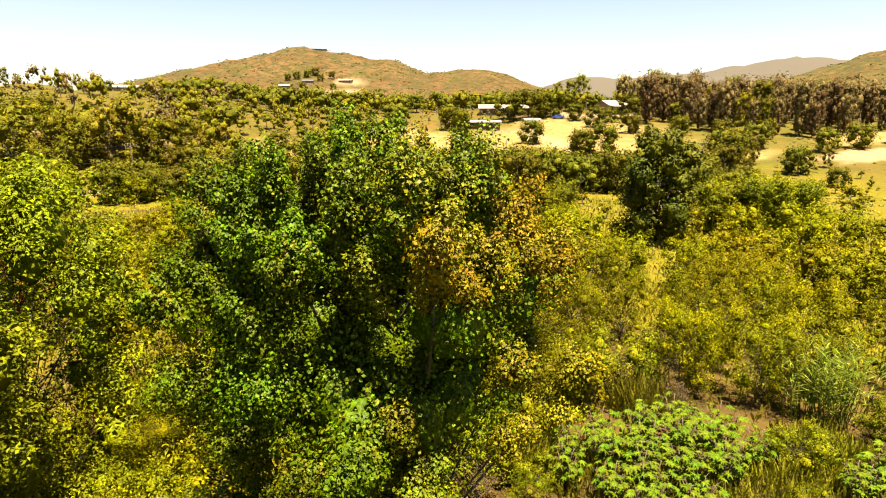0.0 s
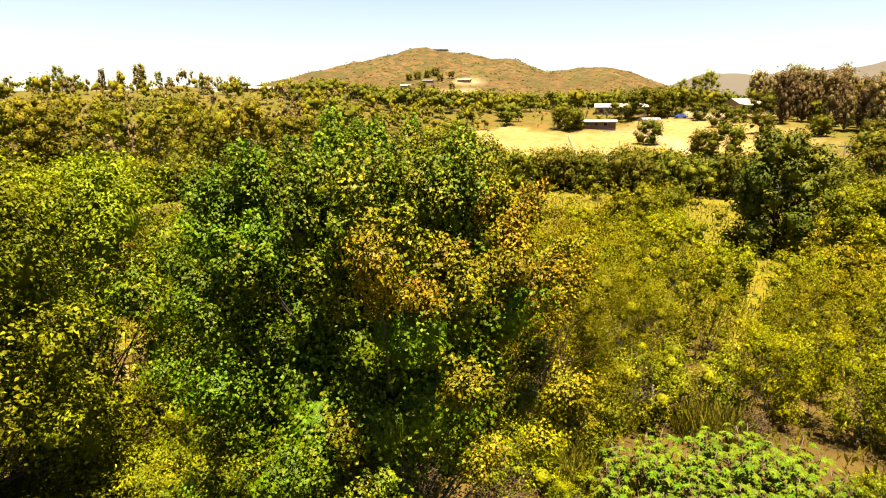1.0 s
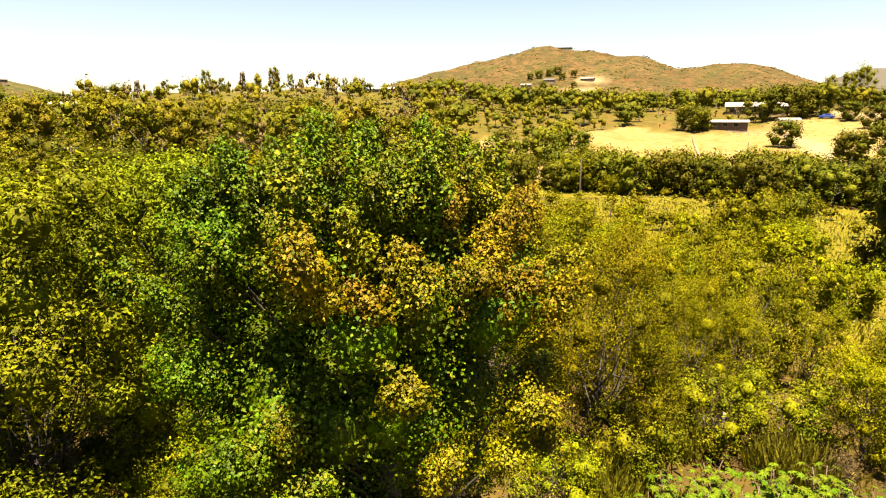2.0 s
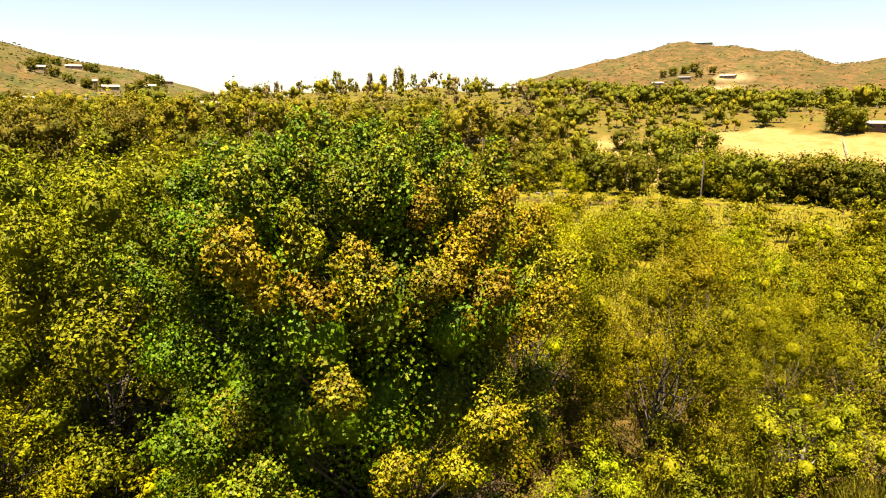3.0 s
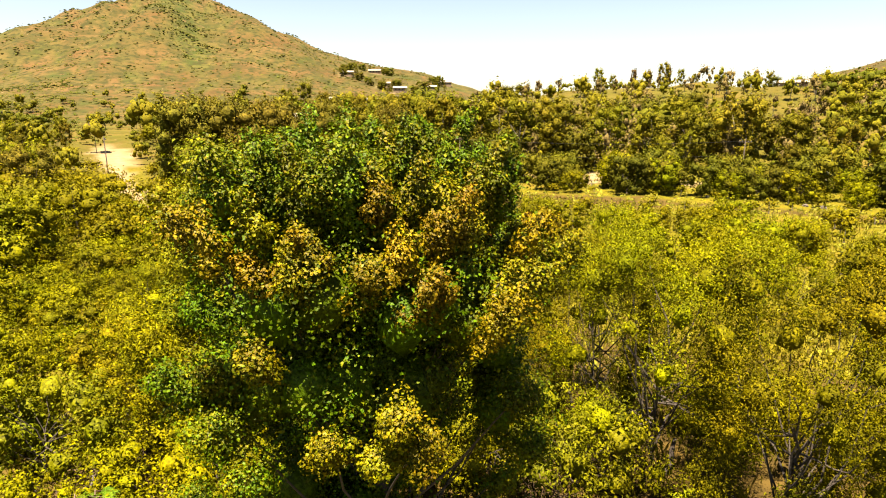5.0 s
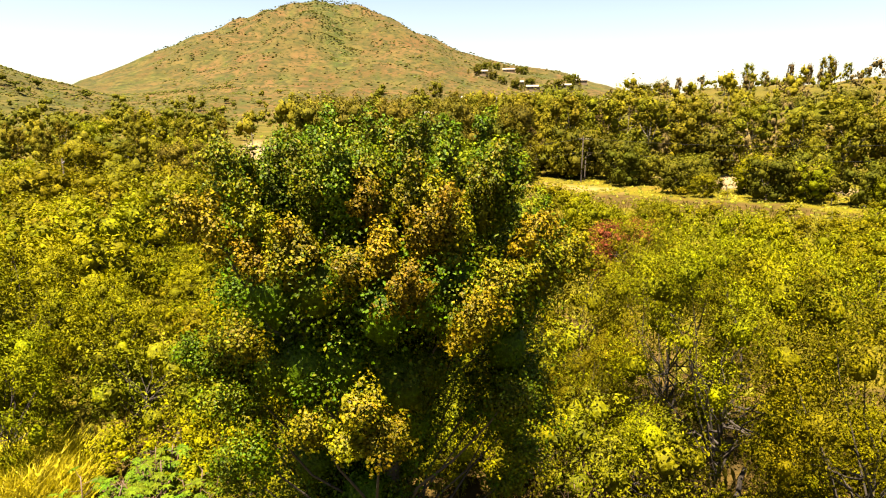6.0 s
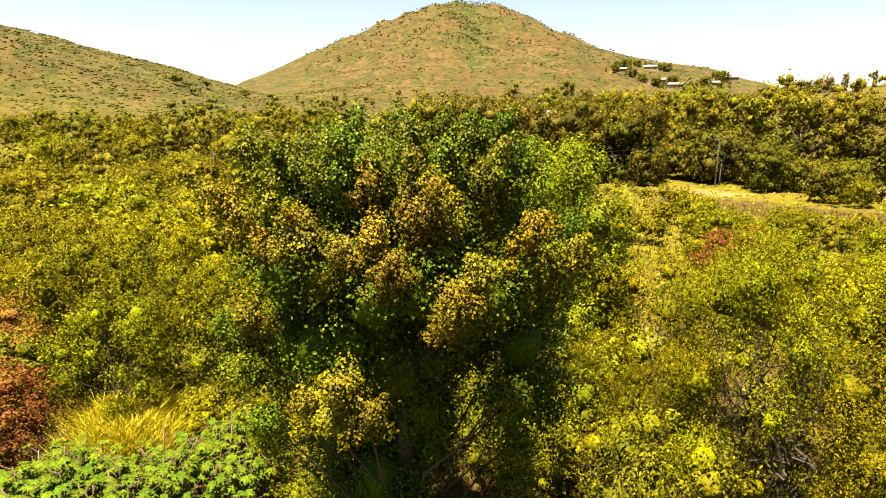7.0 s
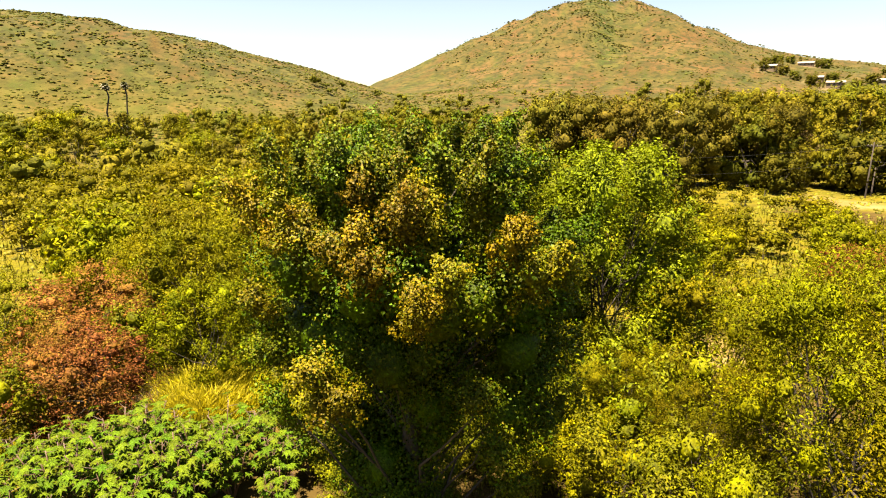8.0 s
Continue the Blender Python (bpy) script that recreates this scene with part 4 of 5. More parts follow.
# oaks round the hillside houses: x, y of the house
for x, y in [(-513, 199), (-487, 224), (-461, 226), (-529, 312), (-566, 250), (-492, 274), (-382, 140), (-386, 165), (-372, 186), (-410, 205), (-290, 195), (-72, 482), (-98, 400), (-48, 470), (-75, 259), (-66, 268)]:
    for k in range(5):
        a, d = rng.uniform(0, 6.28), rng.uniform(9, 17)
        plant(rng.choice(["oak", "oak", "gum"]), x + math.cos(a) * d, y + math.sin(a) * d, rng.uniform(4.0, 8.0))


# ---- castor bean plants ----
def castor_leaf(seed):
    """One palmate leaf of eight pointed lobes, cupped and drooping at the tips."""
    r = random.Random(seed)
    co, faces = [(0, 0, 0)], []
    for k in range(8):
        a = 6.2832 * (k + 0.5) / 8 + r.uniform(-0.08, 0.08)
        L = (1.0, 0.95, 0.8, 0.6, 0.55, 0.75, 0.9, 1.0)[k] * r.uniform(0.9, 1.1)
        n0, n1 = a - 0.39, a + 0.39
        co += [(0.4 * math.cos(n0), 0.4 * math.sin(n0), 0.06), (0.6 * L * math.cos(a - 0.25), 0.6 * L * math.sin(a - 0.25), 0.07),
               (L * math.cos(a), L * math.sin(a), -0.16), (0.6 * L * math.cos(a + 0.25), 0.6 * L * math.sin(a + 0.25), 0.07), (0.62 * L * math.cos(a), 0.62 * L * math.sin(a), 0.0)]
        i = 1 + 5 * k
        j = 1 + 5 * ((k + 1) % 8)
        faces += [(0, i, i + 1, i + 4), (0, i + 4, i + 3, j), (i + 1, i + 2, i + 4), (i + 4, i + 2, i + 3)]
    me = mesh_from("castor_leaf", co, faces, CASTOR)
    att = me.attributes.new("tone", "FLOAT", "POINT")
    att.data.foreach_set("value", np.full(len(co), r.random(), np.float32))
    return me


CASTOR_LEAVES = [castor_leaf(i) for i in range(4)]
CASTOR_STEM = plain("castor_stem", (0.0785, 0.0428, 0.0214), 0.6, scale=6)


def castor_plant(seed):
    r, g = random.Random(seed), np.random.default_rng(seed)
    ob = thing("castor_bean_plant", Matrix.Identity(4), "castor bean plant with broad bright green star-shaped leaves", "plant", "castor bean plants")
    stems = []
    for s in range(6):
        a = 6.28 * s / 6 + r.uniform(-0.5, 0.5)
        tip = Vector((math.cos(a) * r.uniform(0.3, 0.9), math.sin(a) * r.uniform(0.3, 0.9), r.uniform(1.5, 2.3)))
        stems.append(bough(g, (0, 0, -0.1), tip, 0.035, 0.015, 0.05, 5, 5))
        for k in range(11):
            u = 0.3 + 0.7 * (k + 0.5) / 11
            b = k * 2.4 + r.uniform(-0.3, 0.3)
            reach = r.uniform(0.25, 0.5)
            p = tip * u + Vector((math.cos(b) * reach, math.sin(b) * reach, 0.12))
            stems.append(bough(g, tip * u, p, 0.01, 0.007, 0.02, 3, 3))
            leaf = part("leaf", r.choice(CASTOR_LEAVES), ob)
            size = r.uniform(0.2, 0.31)
            leaf.matrix_local = Matrix.Translation(p) @ pose(0, 0, 0, 0, 0, math.degrees(b)) @ pose(0, 0, 0, r.uniform(-18, 18), r.uniform(5, 35), 0) @ Matrix.Scale(size, 4)
    part("stem", mesh_from("castor_stem", *joined(stems), CASTOR_STEM, True), ob, "reddish stalks")
    return ob


KINDS["castor"] = [(castor_plant(300 + i), 2.2) for i in range(3)]
for x, y, h in [
        (4.4, 2.6, 1.6), (6.0, 3.4, 1.9), (7.4, 3.4, 2.1), (8.8, 4.0, 2.2), (10.2, 4.4, 2.0), (9.6, 5.8, 2.0), (7.8, 5.2, 2.1), (6.2, 5.0, 1.8), (5.6, 1.6, 1.7), (7.0, 2.0, 1.9), (8.6, 2.4, 1.9),
        (10.2, 2.8, 1.8), (11.6, 3.8, 1.7), (6.6, 0.6, 1.6), (8.2, 0.8, 1.7), (4.8, 4.2, 1.6), (11.2, 5.6, 1.8), (14.4, 2.0, 1.8), (15.8, 2.6, 2.0), (15.2, 1.0, 1.8),
]:
    plant("castor", x, y, h)
for x, y, h in [
        (-4.2, -14.0, 2.6), (-5.6, -13.2, 2.4), (-6.6, -12.4, 2.6), (-4.6, -15.4, 2.9), (-6.2, -14.8, 2.7), (-3.2, -15.4, 2.7), (-3.6, -16.8, 2.8), (-5.2, -16.8, 2.7), (-2.4, -14.0, 2.3),
        (-3.4, -12.4, 2.0), (-4.8, -11.6, 2.2), (-2.4, -17.8, 2.4), (-4.4, -18.4, 2.4), (-7.6, -13.6, 1.5), (-6.0, -18.2, 2.2), (-2.2, -10.8, 1.8), (-5.6, -10.2, 2.2),
]:
    plant("castor", x, y, h)
for x, y, h in [
        (-7.0, -11.0, 2.4), (-4.0, -9.6, 1.8), (-8.4, -12.2, 1.6), (-3.0, -19.4, 2.2), (-1.6, -16.0, 2.2), (-6.9, -16.0, 2.6), (-7.6, -17.2, 1.6), (-5.4, -15.8, 2.9), (-4.0, -13.0, 2.7),
        (-5.0, -12.4, 2.6), (-6.4, -9.4, 2.2), (-7.2, -15.0, 1.7), (-3.6, -17.6, 2.6), (-8.6, -10.8, 2.4), (-5.0, -19.6, 2.3), (-9.6, -11.4, 1.6),
]:
    plant("castor", x, y, h)


# ---- dead brush, snag, reeds, grass ----
def dead_brush(x, y, height, width, seed, material=TWIG, n=46):
    g = np.random.default_rng(seed)
    ob = thing("dead_brush", pose(x, y, gz(x, y)), "tangle of dry brown twigs among green shrubs", "shrub", "dead brush")
    sticks = []
    for i in range(n):
        a, lean = g.uniform(0, 6.28), g.uniform(0.2, 1.0)
        tip = Vector((math.cos(a) * width * lean, math.sin(a) * width * lean, height * g.uniform(0.5, 1.0) * (1.1 - 0.5 * lean)))
        sticks.append(bough(g, tip * g.uniform(0, 0.3), tip, 0.02, 0.005, 0.12, 5, 3))
        for k in range(4):
            u = g.uniform(0.4, 0.95)
            sticks.append(bough(g, tip * u, tip * u + Vector(g.normal(0, 0.3, 3)) * height * 0.35, 0.008, 0.003, 0.1, 3, 3))
    part("twig", mesh_from("dead_twigs", *joined(sticks), material), ob)
    at, out = lobe_leaves(g, (0, 0, height * 0.42), (width, width, height * 0.5), 1500, 0.3, 0.2)
    part("dead_leaf", leaf_mesh("dead_leaves", at, out, g.uniform(0.05, 0.12, len(at)), g.random(len(at)), DRY, g, 0.4), ob)


for i, (x, y, h, w) in enumerate([(-3.6, 2.4, 2.8, 1.3), (-2.0, 1.4, 3.0, 1.2), (-11.6, -18.2, 1.9, 1.5), (-9.4, -17.8, 2.0, 1.4), (-13.0, -19.8, 2.2, 1.4), (-2.8, 5.4, 3.0, 1.2), (-6.4, 3.6, 2.6, 1.2), (-11.6, -10.8, 2.0, 1.3), (10.4, 8.4, 1.8, 0.7), (0.8, 1.8, 2.0, 1.2), (6.6, 11.2, 2.2, 0.7), (-29, -9, 1.8, 1.6), (-3.0, -19.6, 2.0, 1.0)]):
    dead_brush(x, y, h, w, 500 + i)


def snag(x, y, height, seed):
    g = np.random.default_rng(seed)
    ob = thing("dead_snag", pose(x, y, gz(x, y), 0, 12, 40), "bleached broken tree stem standing in the brush", "dead tree")
    part("stem", mesh_from("snag_stem", *joined([bough(g, (0, 0, -0.2), (-0.25, 0.1, height), 0.09, 0.05, 0.04, 6, 7), bough(g, (-0.1, 0, height * 0.5), (0.35, 0.1, height * 0.8), 0.04, 0.015, 0.05, 4, 5)]), PALE_BARK, True), ob)


snag(6.6, 9.4, 1.7, 601)


def fallen_branch(x, y, z, seed):
    g = np.random.default_rng(seed)
    ob = thing("fallen_branch", pose(x, y, gz(x, y) + z), "pale forked fallen branch lying on the brush", "branch")
    sticks = [bough(g, (-1.4, 0.3, 0.1), (1.4, -0.2, 0.4), 0.05, 0.02, 0.06, 7, 6)]
    for k in range(6):
        p = Vector((-0.8 + 0.35 * k, 0.1 - 0.05 * k, 0.2 + 0.04 * k))
        sticks.append(bough(g, p, p + Vector((g.uniform(0.2, 0.9), g.uniform(-0.8, 0.8), g.uniform(0, 0.5))), 0.02, 0.005, 0.08, 4, 4))
    part("stem", mesh_from("fallen_stem", *joined(sticks), PALE_BARK, True), ob)


fallen_branch(-11.6, -10.6, 1.0, 611)
fallen_branch(-2.0, -18.6, 0.9, 612)


def blades(name, at, height, width, lean, tone, material, g):
    """Standing blades: a narrow kite each."""
    n = len(at)
    a = g.uniform(0, 6.28, n)
    side = np.stack([np.cos(a), np.sin(a), 0 * a], 1) * (width * 0.5)[:, None]
    b = g.uniform(0, 6.28, n)
    tip = at + np.stack([np.cos(b) * lean * height, np.sin(b) * lean * height, height], 1)
    mid = at * 0.45 + tip * 0.55 + np.array([0, 0, 1]) * (0.1 * height)[:, None]
    v = np.stack([at, mid + side, tip, mid - side], 1).astype(np.float32)
    me = bpy.data.meshes.new(name)
    me.vertices.add(4 * n)
    me.vertices.foreach_set("co", v.ravel())
    me.loops.add(4 * n)
    me.loops.foreach_set("vertex_index", np.arange(4 * n, dtype=np.int32))
    me.polygons.add(n)
    me.polygons.foreach_set("loop_start", np.arange(0, 4 * n, 4, dtype=np.int32))
    att = me.attributes.new("tone", "FLOAT", "POINT")
    att.data.foreach_set("value", np.repeat(np.clip(tone, 0, 1), 4).astype(np.float32))
    me.materials.append(material)
    me.update()
    return me


def meadow():
    g = np.random.default_rng(71)
    A, H = [], []
    for n, az0, az1, d0, d1, h in ((16000, -140, 70, 4, 36, 0.55), (26000, -145, 55, 34, 90, 0.6)):
        az, d = np.radians(g.uniform(az0, az1, n)), np.sqrt(g.uniform(d0 * d0, d1 * d1, n))
        x, y = d * np.sin(az), d * np.cos(az)
        keep = cover_of(x, y)[:, 1] < 0.5
        x, y = x[keep], y[keep]
        A.append(np.stack([x, y, ground_z(x, y) - 0.05], 1)), H.append(h * g.uniform(0.5, 1.5, len(x)))
    A, H = np.concatenate(A), np.concatenate(H)
    tone = 0.35 + 0.4 * waves(A[:, 0], A[:, 1], 18, 21) + g.normal(0, 0.15, len(A))
    me = blades("meadow_grass", A, H, H * g.uniform(0.1, 0.3, len(A)), g.uniform(0.1, 0.6, len(A)), tone, GRASS, g)
    tagged(new("meadow_grass", me), "rank yellow-green meadow grass and weeds on the valley floor", "grass", kind="stuff")


meadow()


def weeds():
    """Low tussocks and weeds all over the meadow."""
    g = np.random.default_rng(73)
    n = 17000
    az, d = np.radians(g.uniform(-145, 55, n)), np.sqrt(g.uniform(14 ** 2, 118 ** 2, n))
    x, y = d * np.sin(az), d * np.cos(az)
    keep = (cover_of(x, y)[:, 1] < 0.5) & (waves(x, y, 14, 22) + g.normal(0, 0.4, n) > -0.15)
    x, y = x[keep], y[keep]
    s, t = g.uniform(0.18, 0.5, len(x)) * (1 + 0.4 * waves(x, y, 20, 23)), 0.4 + 0.4 * waves(x, y, 26, 24) + g.normal(0, 0.15, len(x))
    foot = np.stack([x, y, ground_z(x, y)], 1)
    k = 2
    d3 = g.normal(0, 1, (len(x), k, 3))
    d3[:, :, 2] = np.abs(d3[:, :, 2]) + 0.3
    d3 /= np.linalg.norm(d3, axis=2, keepdims=True)
    me = leaf_mesh("meadow_weeds", (foot[:, None] + d3 * s[:, None, None] * 0.9).reshape(-1, 3), (d3 + g.normal(0, 0.5, d3.shape)).reshape(-1, 3), np.repeat(s, k) * 0.6, np.repeat(t, k), GRASS, g, 0.5, None, (foot, s[:, None] * g.uniform(0.7, 1.2, (len(x), 3)), t), 0)
    tagged(new("meadow_weeds", me), "low yellow-green weeds and tussocks all over the meadow", "weeds", kind="stuff")


weeds()


def tall_grass(x, y, radius, height, tone, seed, n=2000):
    g = np.random.default_rng(seed)
    r, a = radius * np.sqrt(g.random(n)), g.uniform(0, 6.28, n)
    at = np.stack([r * np.cos(a), r * np.sin(a), np.zeros(n)], 1)
    at[:, 2] = ground_z(at[:, 0] + x, at[:, 1] + y) - gz(x, y) - 0.05
    h = height * g.uniform(0.6, 1.2, n) * (1.1 - 0.4 * (r / radius) ** 2)
    ob = new("tall_grass", blades("tall_grass", at, h, g.uniform(0.04, 0.1, n), g.uniform(0.1, 0.5, n) * (2 if tone > 0.8 else 1), tone + g.normal(0, 0.12, n), STRAW if tone > 0.8 else GRASS, g))
    ob.matrix_world = pose(x, y, gz(x, y))
    tagged(ob, "patch of tall bright yellow-green grass", "grass", kind="stuff")


for i, (x, y, r, h, tone) in enumerate([(-9.8, -15.6, 2.2, 1.5, 0.85), (-11.6, -16.6, 2.4, 1.6, 0.9), (-28, -6, 4, 1.6, 0.15), (-23, -7.5, 3.5, 1.8, 0.15), (7.2, 2.6, 3.4, 0.9, 0.15), (12.6, 2.2, 3.0, 0.9, 0.25), (4.4, 9.0, 1.6, 1.4, 0.1), (9.0, 8.6, 1.6, 1.4, 0.1), (2.6, 4.6, 1.6, 1.4, 0.2), (6, 31, 4, 1.0, 0.5), (-2.8, 34, 4, 1.0, 0.5), (15.0, 4.6, 2.0, 1.1, 0.2), (-8.0, -14.6, 1.6, 1.2, 0.3)]):
    tall_grass(x, y, r, h, tone, 700 + i, 6000 if tone > 0.8 else 2000)


def reeds(x, y, seed, n=26):
    g = np.random.default_rng(seed)
    ob = thing("giant_reed", pose(x, y, gz(x, y)), "clump of giant reed with long arching pale green leaves", "reed", "giant reeds")
    canes, at, h, ln = [], [], [], []
    for i in range(n):
        a, r = g.uniform(0, 6.28), g.uniform(0.1, 0.9)
        foot = Vector((math.cos(a) * r, math.sin(a) * r, 0))
        tip = foot * 1.7 + Vector((0, 0, g.uniform(2.4, 4.0)))
        canes.append(bough(g, foot, tip, 0.018, 0.006, 0.03, 5, 4))
        for k in range(16):
            p = foot.lerp(tip, 0.25 + 0.75 * k / 16)
            at.append(p), h.append(0.28), ln.append(g.uniform(1.2, 2.4))
    h = np.array(h) * g.uniform(0.7, 1.3, len(h))
    part("cane", mesh_from("reed_canes", *joined(canes), REED, True), ob)
    part("blade", blades("reed_blades", np.array(at), h, np.full(len(h), 0.06), np.array(ln), g.random(len(h)), REED, g), ob)


for i, (x, y) in enumerate([(16.9, 7.4), (17.6, 8.2), (16.2, 8.4)]):
    reeds(x, y, 800 + i)


# ---- scrub on the hills ----
def hill_scrub():
    g = np.random.default_rng(91)
    X, Y, S, T = [], [], [], []

    def field(n, az0, az1, d0, d1, s0, s1, tone, clump):
        az, d = np.radians(g.uniform(az0, az1, n)), np.sqrt(g.uniform(d0 * d0, d1 * d1, n))
        x, y = d * np.sin(az), d * np.cos(az)
        keep = (waves(x, y, 90, 31) + 0.5 * waves(x, y, 30, 32) + g.normal(0, 0.25, n)) > clump
        keep &= cover_of(x, y)[:, :3].max(1) < 0.5
        X.append(x[keep]), Y.append(y[keep]), S.append(g.uniform(s0, s1, keep.sum())), T.append(np.full(keep.sum(), tone) + g.normal(0, 0.35, keep.sum()))

    field(15000, -145, -92, 200, 470, 0.8, 3.8, 0.4, -0.45)
    field(9000, -98, -60, 380, 800, 1.0, 4.4, 0.35, -0.2)
    u = g.random(620)
    gx, gy = -520 - 215 * u + g.normal(0, 5, 620), 74 + 14 * u + g.normal(0, 1, 620) * (6 + 22 * u)
    X.append(gx), Y.append(gy), S.append(g.uniform(1.6, 4.0, 620)), T.append(g.normal(0.1, 0.2, 620))
    field(7000, -30, 14, 320, 920, 1.2, 4.4, 0.6, -0.2)
    field(4500, 10, 56, 300, 850, 1.2, 4.0, 0.3, -0.3)
    field(2600, -70, 40, 135, 300, 0.8, 2.2, 0.45, -0.2)
    field(900, -140, -62, 120, 260, 1.0, 2.4, 0.3, -0.4)
    x, y, s, t = (np.concatenate(v) for v in (X, Y, S, T))
    k = 1
    s *= 0.6
    d = g.normal(0, 1, (len(x), k, 3))
    d[:, :, 2] = np.abs(d[:, :, 2])
    d /= np.linalg.norm(d, axis=2, keepdims=True)
    foot = np.stack([x, y, ground_z(x, y)], 1)
    at = foot[:, None] + d * (s[:, None, None] * np.array([0.55, 0.55, 0.5]))
    radii = s[:, None] * np.array([0.6, 0.6, 0.3]) * g.uniform(0.75, 1.25, (len(x), 3))
    at, d, few = at[::12], d[::12], s[::12]
    me = leaf_mesh("hillside_scrub", at.reshape(-1, 3), (d * 0.5 + np.array([0, 0, 0.8])).reshape(-1, 3), few * 0.3, t[::12], SCRUB, g, 0.8, None, (foot, radii, t), 0)
    tagged(new("hillside_scrub", me), "low dark green and brown scrub dotted over the dry hills", "scrub", kind="stuff")


hill_scrub()


# ---- buildings ----
def box(x0, y0, z0, x1, y1, z1):
    co = [(x, y, z) for z in (z0, z1) for y in (y0, y1) for x in (x0, x1)]
    return co, [(0, 2, 3, 1), (4, 5, 7, 6), (0, 1, 5, 4), (2, 6, 7, 3), (0, 4, 6, 2), (1, 3, 7, 5)]


def gable(w, d, z, rise, over=0.5, thick=0.18):
    """A pitched roof with thickness, its ridge along x."""
    x, y = w / 2 + over, d / 2 + over
    drop = rise * over / (d / 2)
    co = []
    for s in (-1, 1):
        co += [(s * x, -y, z - drop), (s * x, 0, z + rise), (s * x, y, z - drop), (s * x, y, z - drop - thick), (s * x, 0, z + rise - thick), (s * x, -y, z - drop - thick)]
    f = [(0, 6, 7, 1), (1, 7, 8, 2), (3, 9, 10, 4), (4, 10, 11, 5), (0, 5, 11, 6), (2, 8, 9, 3), (5, 4, 1, 0), (4, 3, 2, 1), (6, 7, 10, 11), (7, 8, 9, 10)]
    return co, f


def house(x, y, turn, w, d, h, rise, wall, roof, label, lean_to=0.0, windows=3, lift=0.0):
    ob = thing("house", pose(x, y, gz(x, y) + lift, 0, 0, turn), label, "house")
    shell = box(-w / 2, -d / 2, -2.0, w / 2, d / 2, h)
    ends = [(-w / 2, -d / 2, h), (-w / 2, d / 2, h), (-w / 2, 0, h + rise), (w / 2, -d / 2, h), (w / 2, d / 2, h), (w / 2, 0, h + rise)]
    shell = joined([shell, (ends, [(0, 2, 1), (3, 4, 5)])])
    part("wall", mesh_from("house_wall", *shell, wall), ob)
    part("roof", mesh_from("house_roof", *gable(w, d, h + 0.08, rise), roof), ob)
    for k in range(windows):
        cx = -w / 2 + w * (k + 0.6) / (windows + 0.7)
        win = part("window", mesh_from("window_frame", *box(cx - 0.7, -d / 2 - 0.06, 0.9, cx + 0.7, -d / 2 - 0.003, 2.1), FENCE_WOOD), ob)
        part("pane", mesh_from("window_pane", *box(cx - 0.6, -d / 2 - 0.09, 1.0, cx + 0.6, -d / 2 - 0.062, 2.0), GLASS), win)
    cx = w / 2 - w * 0.3 / (windows + 0.7) - 0.5
    part("door", mesh_from("house_door", *box(cx - 0.5, -d / 2 - 0.07, 0, cx + 0.5, -d / 2 - 0.003, 2.05), BROWN_WALL), ob)
    if lean_to:
        co, f = box(-w / 2, -d / 2 - lean_to, h - 0.75, w / 2, -d / 2 - 0.56, h - 0.6)
        co = [(a, b, c + (0.35 if b > -d / 2 - 1 else 0)) for a, b, c in co]
        part("porch_roof", mesh_from("porch_roof", co, f, roof), ob)
        for k in range(4):
            px = -w / 2 + 0.2 + (w - 0.4) * k / 3
            part("porch_post", mesh_from("porch_post", *box(px - 0.08, -d / 2 - lean_to + 0.1, -1, px + 0.08, -d / 2 - lean_to + 0.26, h - 0.75), FENCE_WOOD), ob)
    return ob


house(24, 221, -4, 19, 8, 3.0, 1.3, TAN_WALL, WHITE_ROOF, "long low ranch house with a pale roof among oaks", windows=5)
house(68, 228, 24, 9.5, 8, 3.0, 1.7, TAN_WALL, WHITE_ROOF, "tan gabled house with a pale roof and porch", lean_to=3.0)
house(12.5, 191, 0, 14, 4, 2.4, 0.5, BROWN_WALL, WHITE_ROOF, "long low brown stable with a pale roof on the straw slope", windows=4)
house(-75, 259, 10, 13, 6, 2.6, 0.8, BROWN_WALL, GREY_ROOF, "low house with a grey roof among green shrubs", windows=3)
house(-66, 268, -15, 9, 6, 2.6, 1.0, TAN_WALL, GREY_ROOF, "small tan house with a grey roof on the slope", windows=2)
house(-181, 889, 12, 24, 9, 3.4, 0.5, TAN_WALL, GREY_ROOF, "wide flat-roofed house on the hilltop", windows=6)
house(-133, 242, 30, 10, 6, 2.6, 0.9, TAN_WALL, WHITE_ROOF, "pale house on the ridge behind dry trees", windows=2)
house(-72, 482, 0, 18, 8, 3.2, 1.2, TAN_WALL, WHITE_ROOF, "pale house on a terrace cut into the brown hill", windows=3)
house(-98, 400, 15, 14, 8, 3.0, 1.2, TAN_WALL, GREY_ROOF, "tan house with a grey roof below the brown hill", windows=3)
house(-48, 470, -15, 14, 8, 3.0, 1.2, TAN_WALL, WHITE_ROOF, "pale stucco house on the slope of the brown hill", windows=3)
house(-199, 56, 80, 9, 8, 3.2, 1.8, TAN_WALL, WHITE_ROOF, "house with a pale gabled roof among tall eucalyptus", windows=2, lift=2.0)
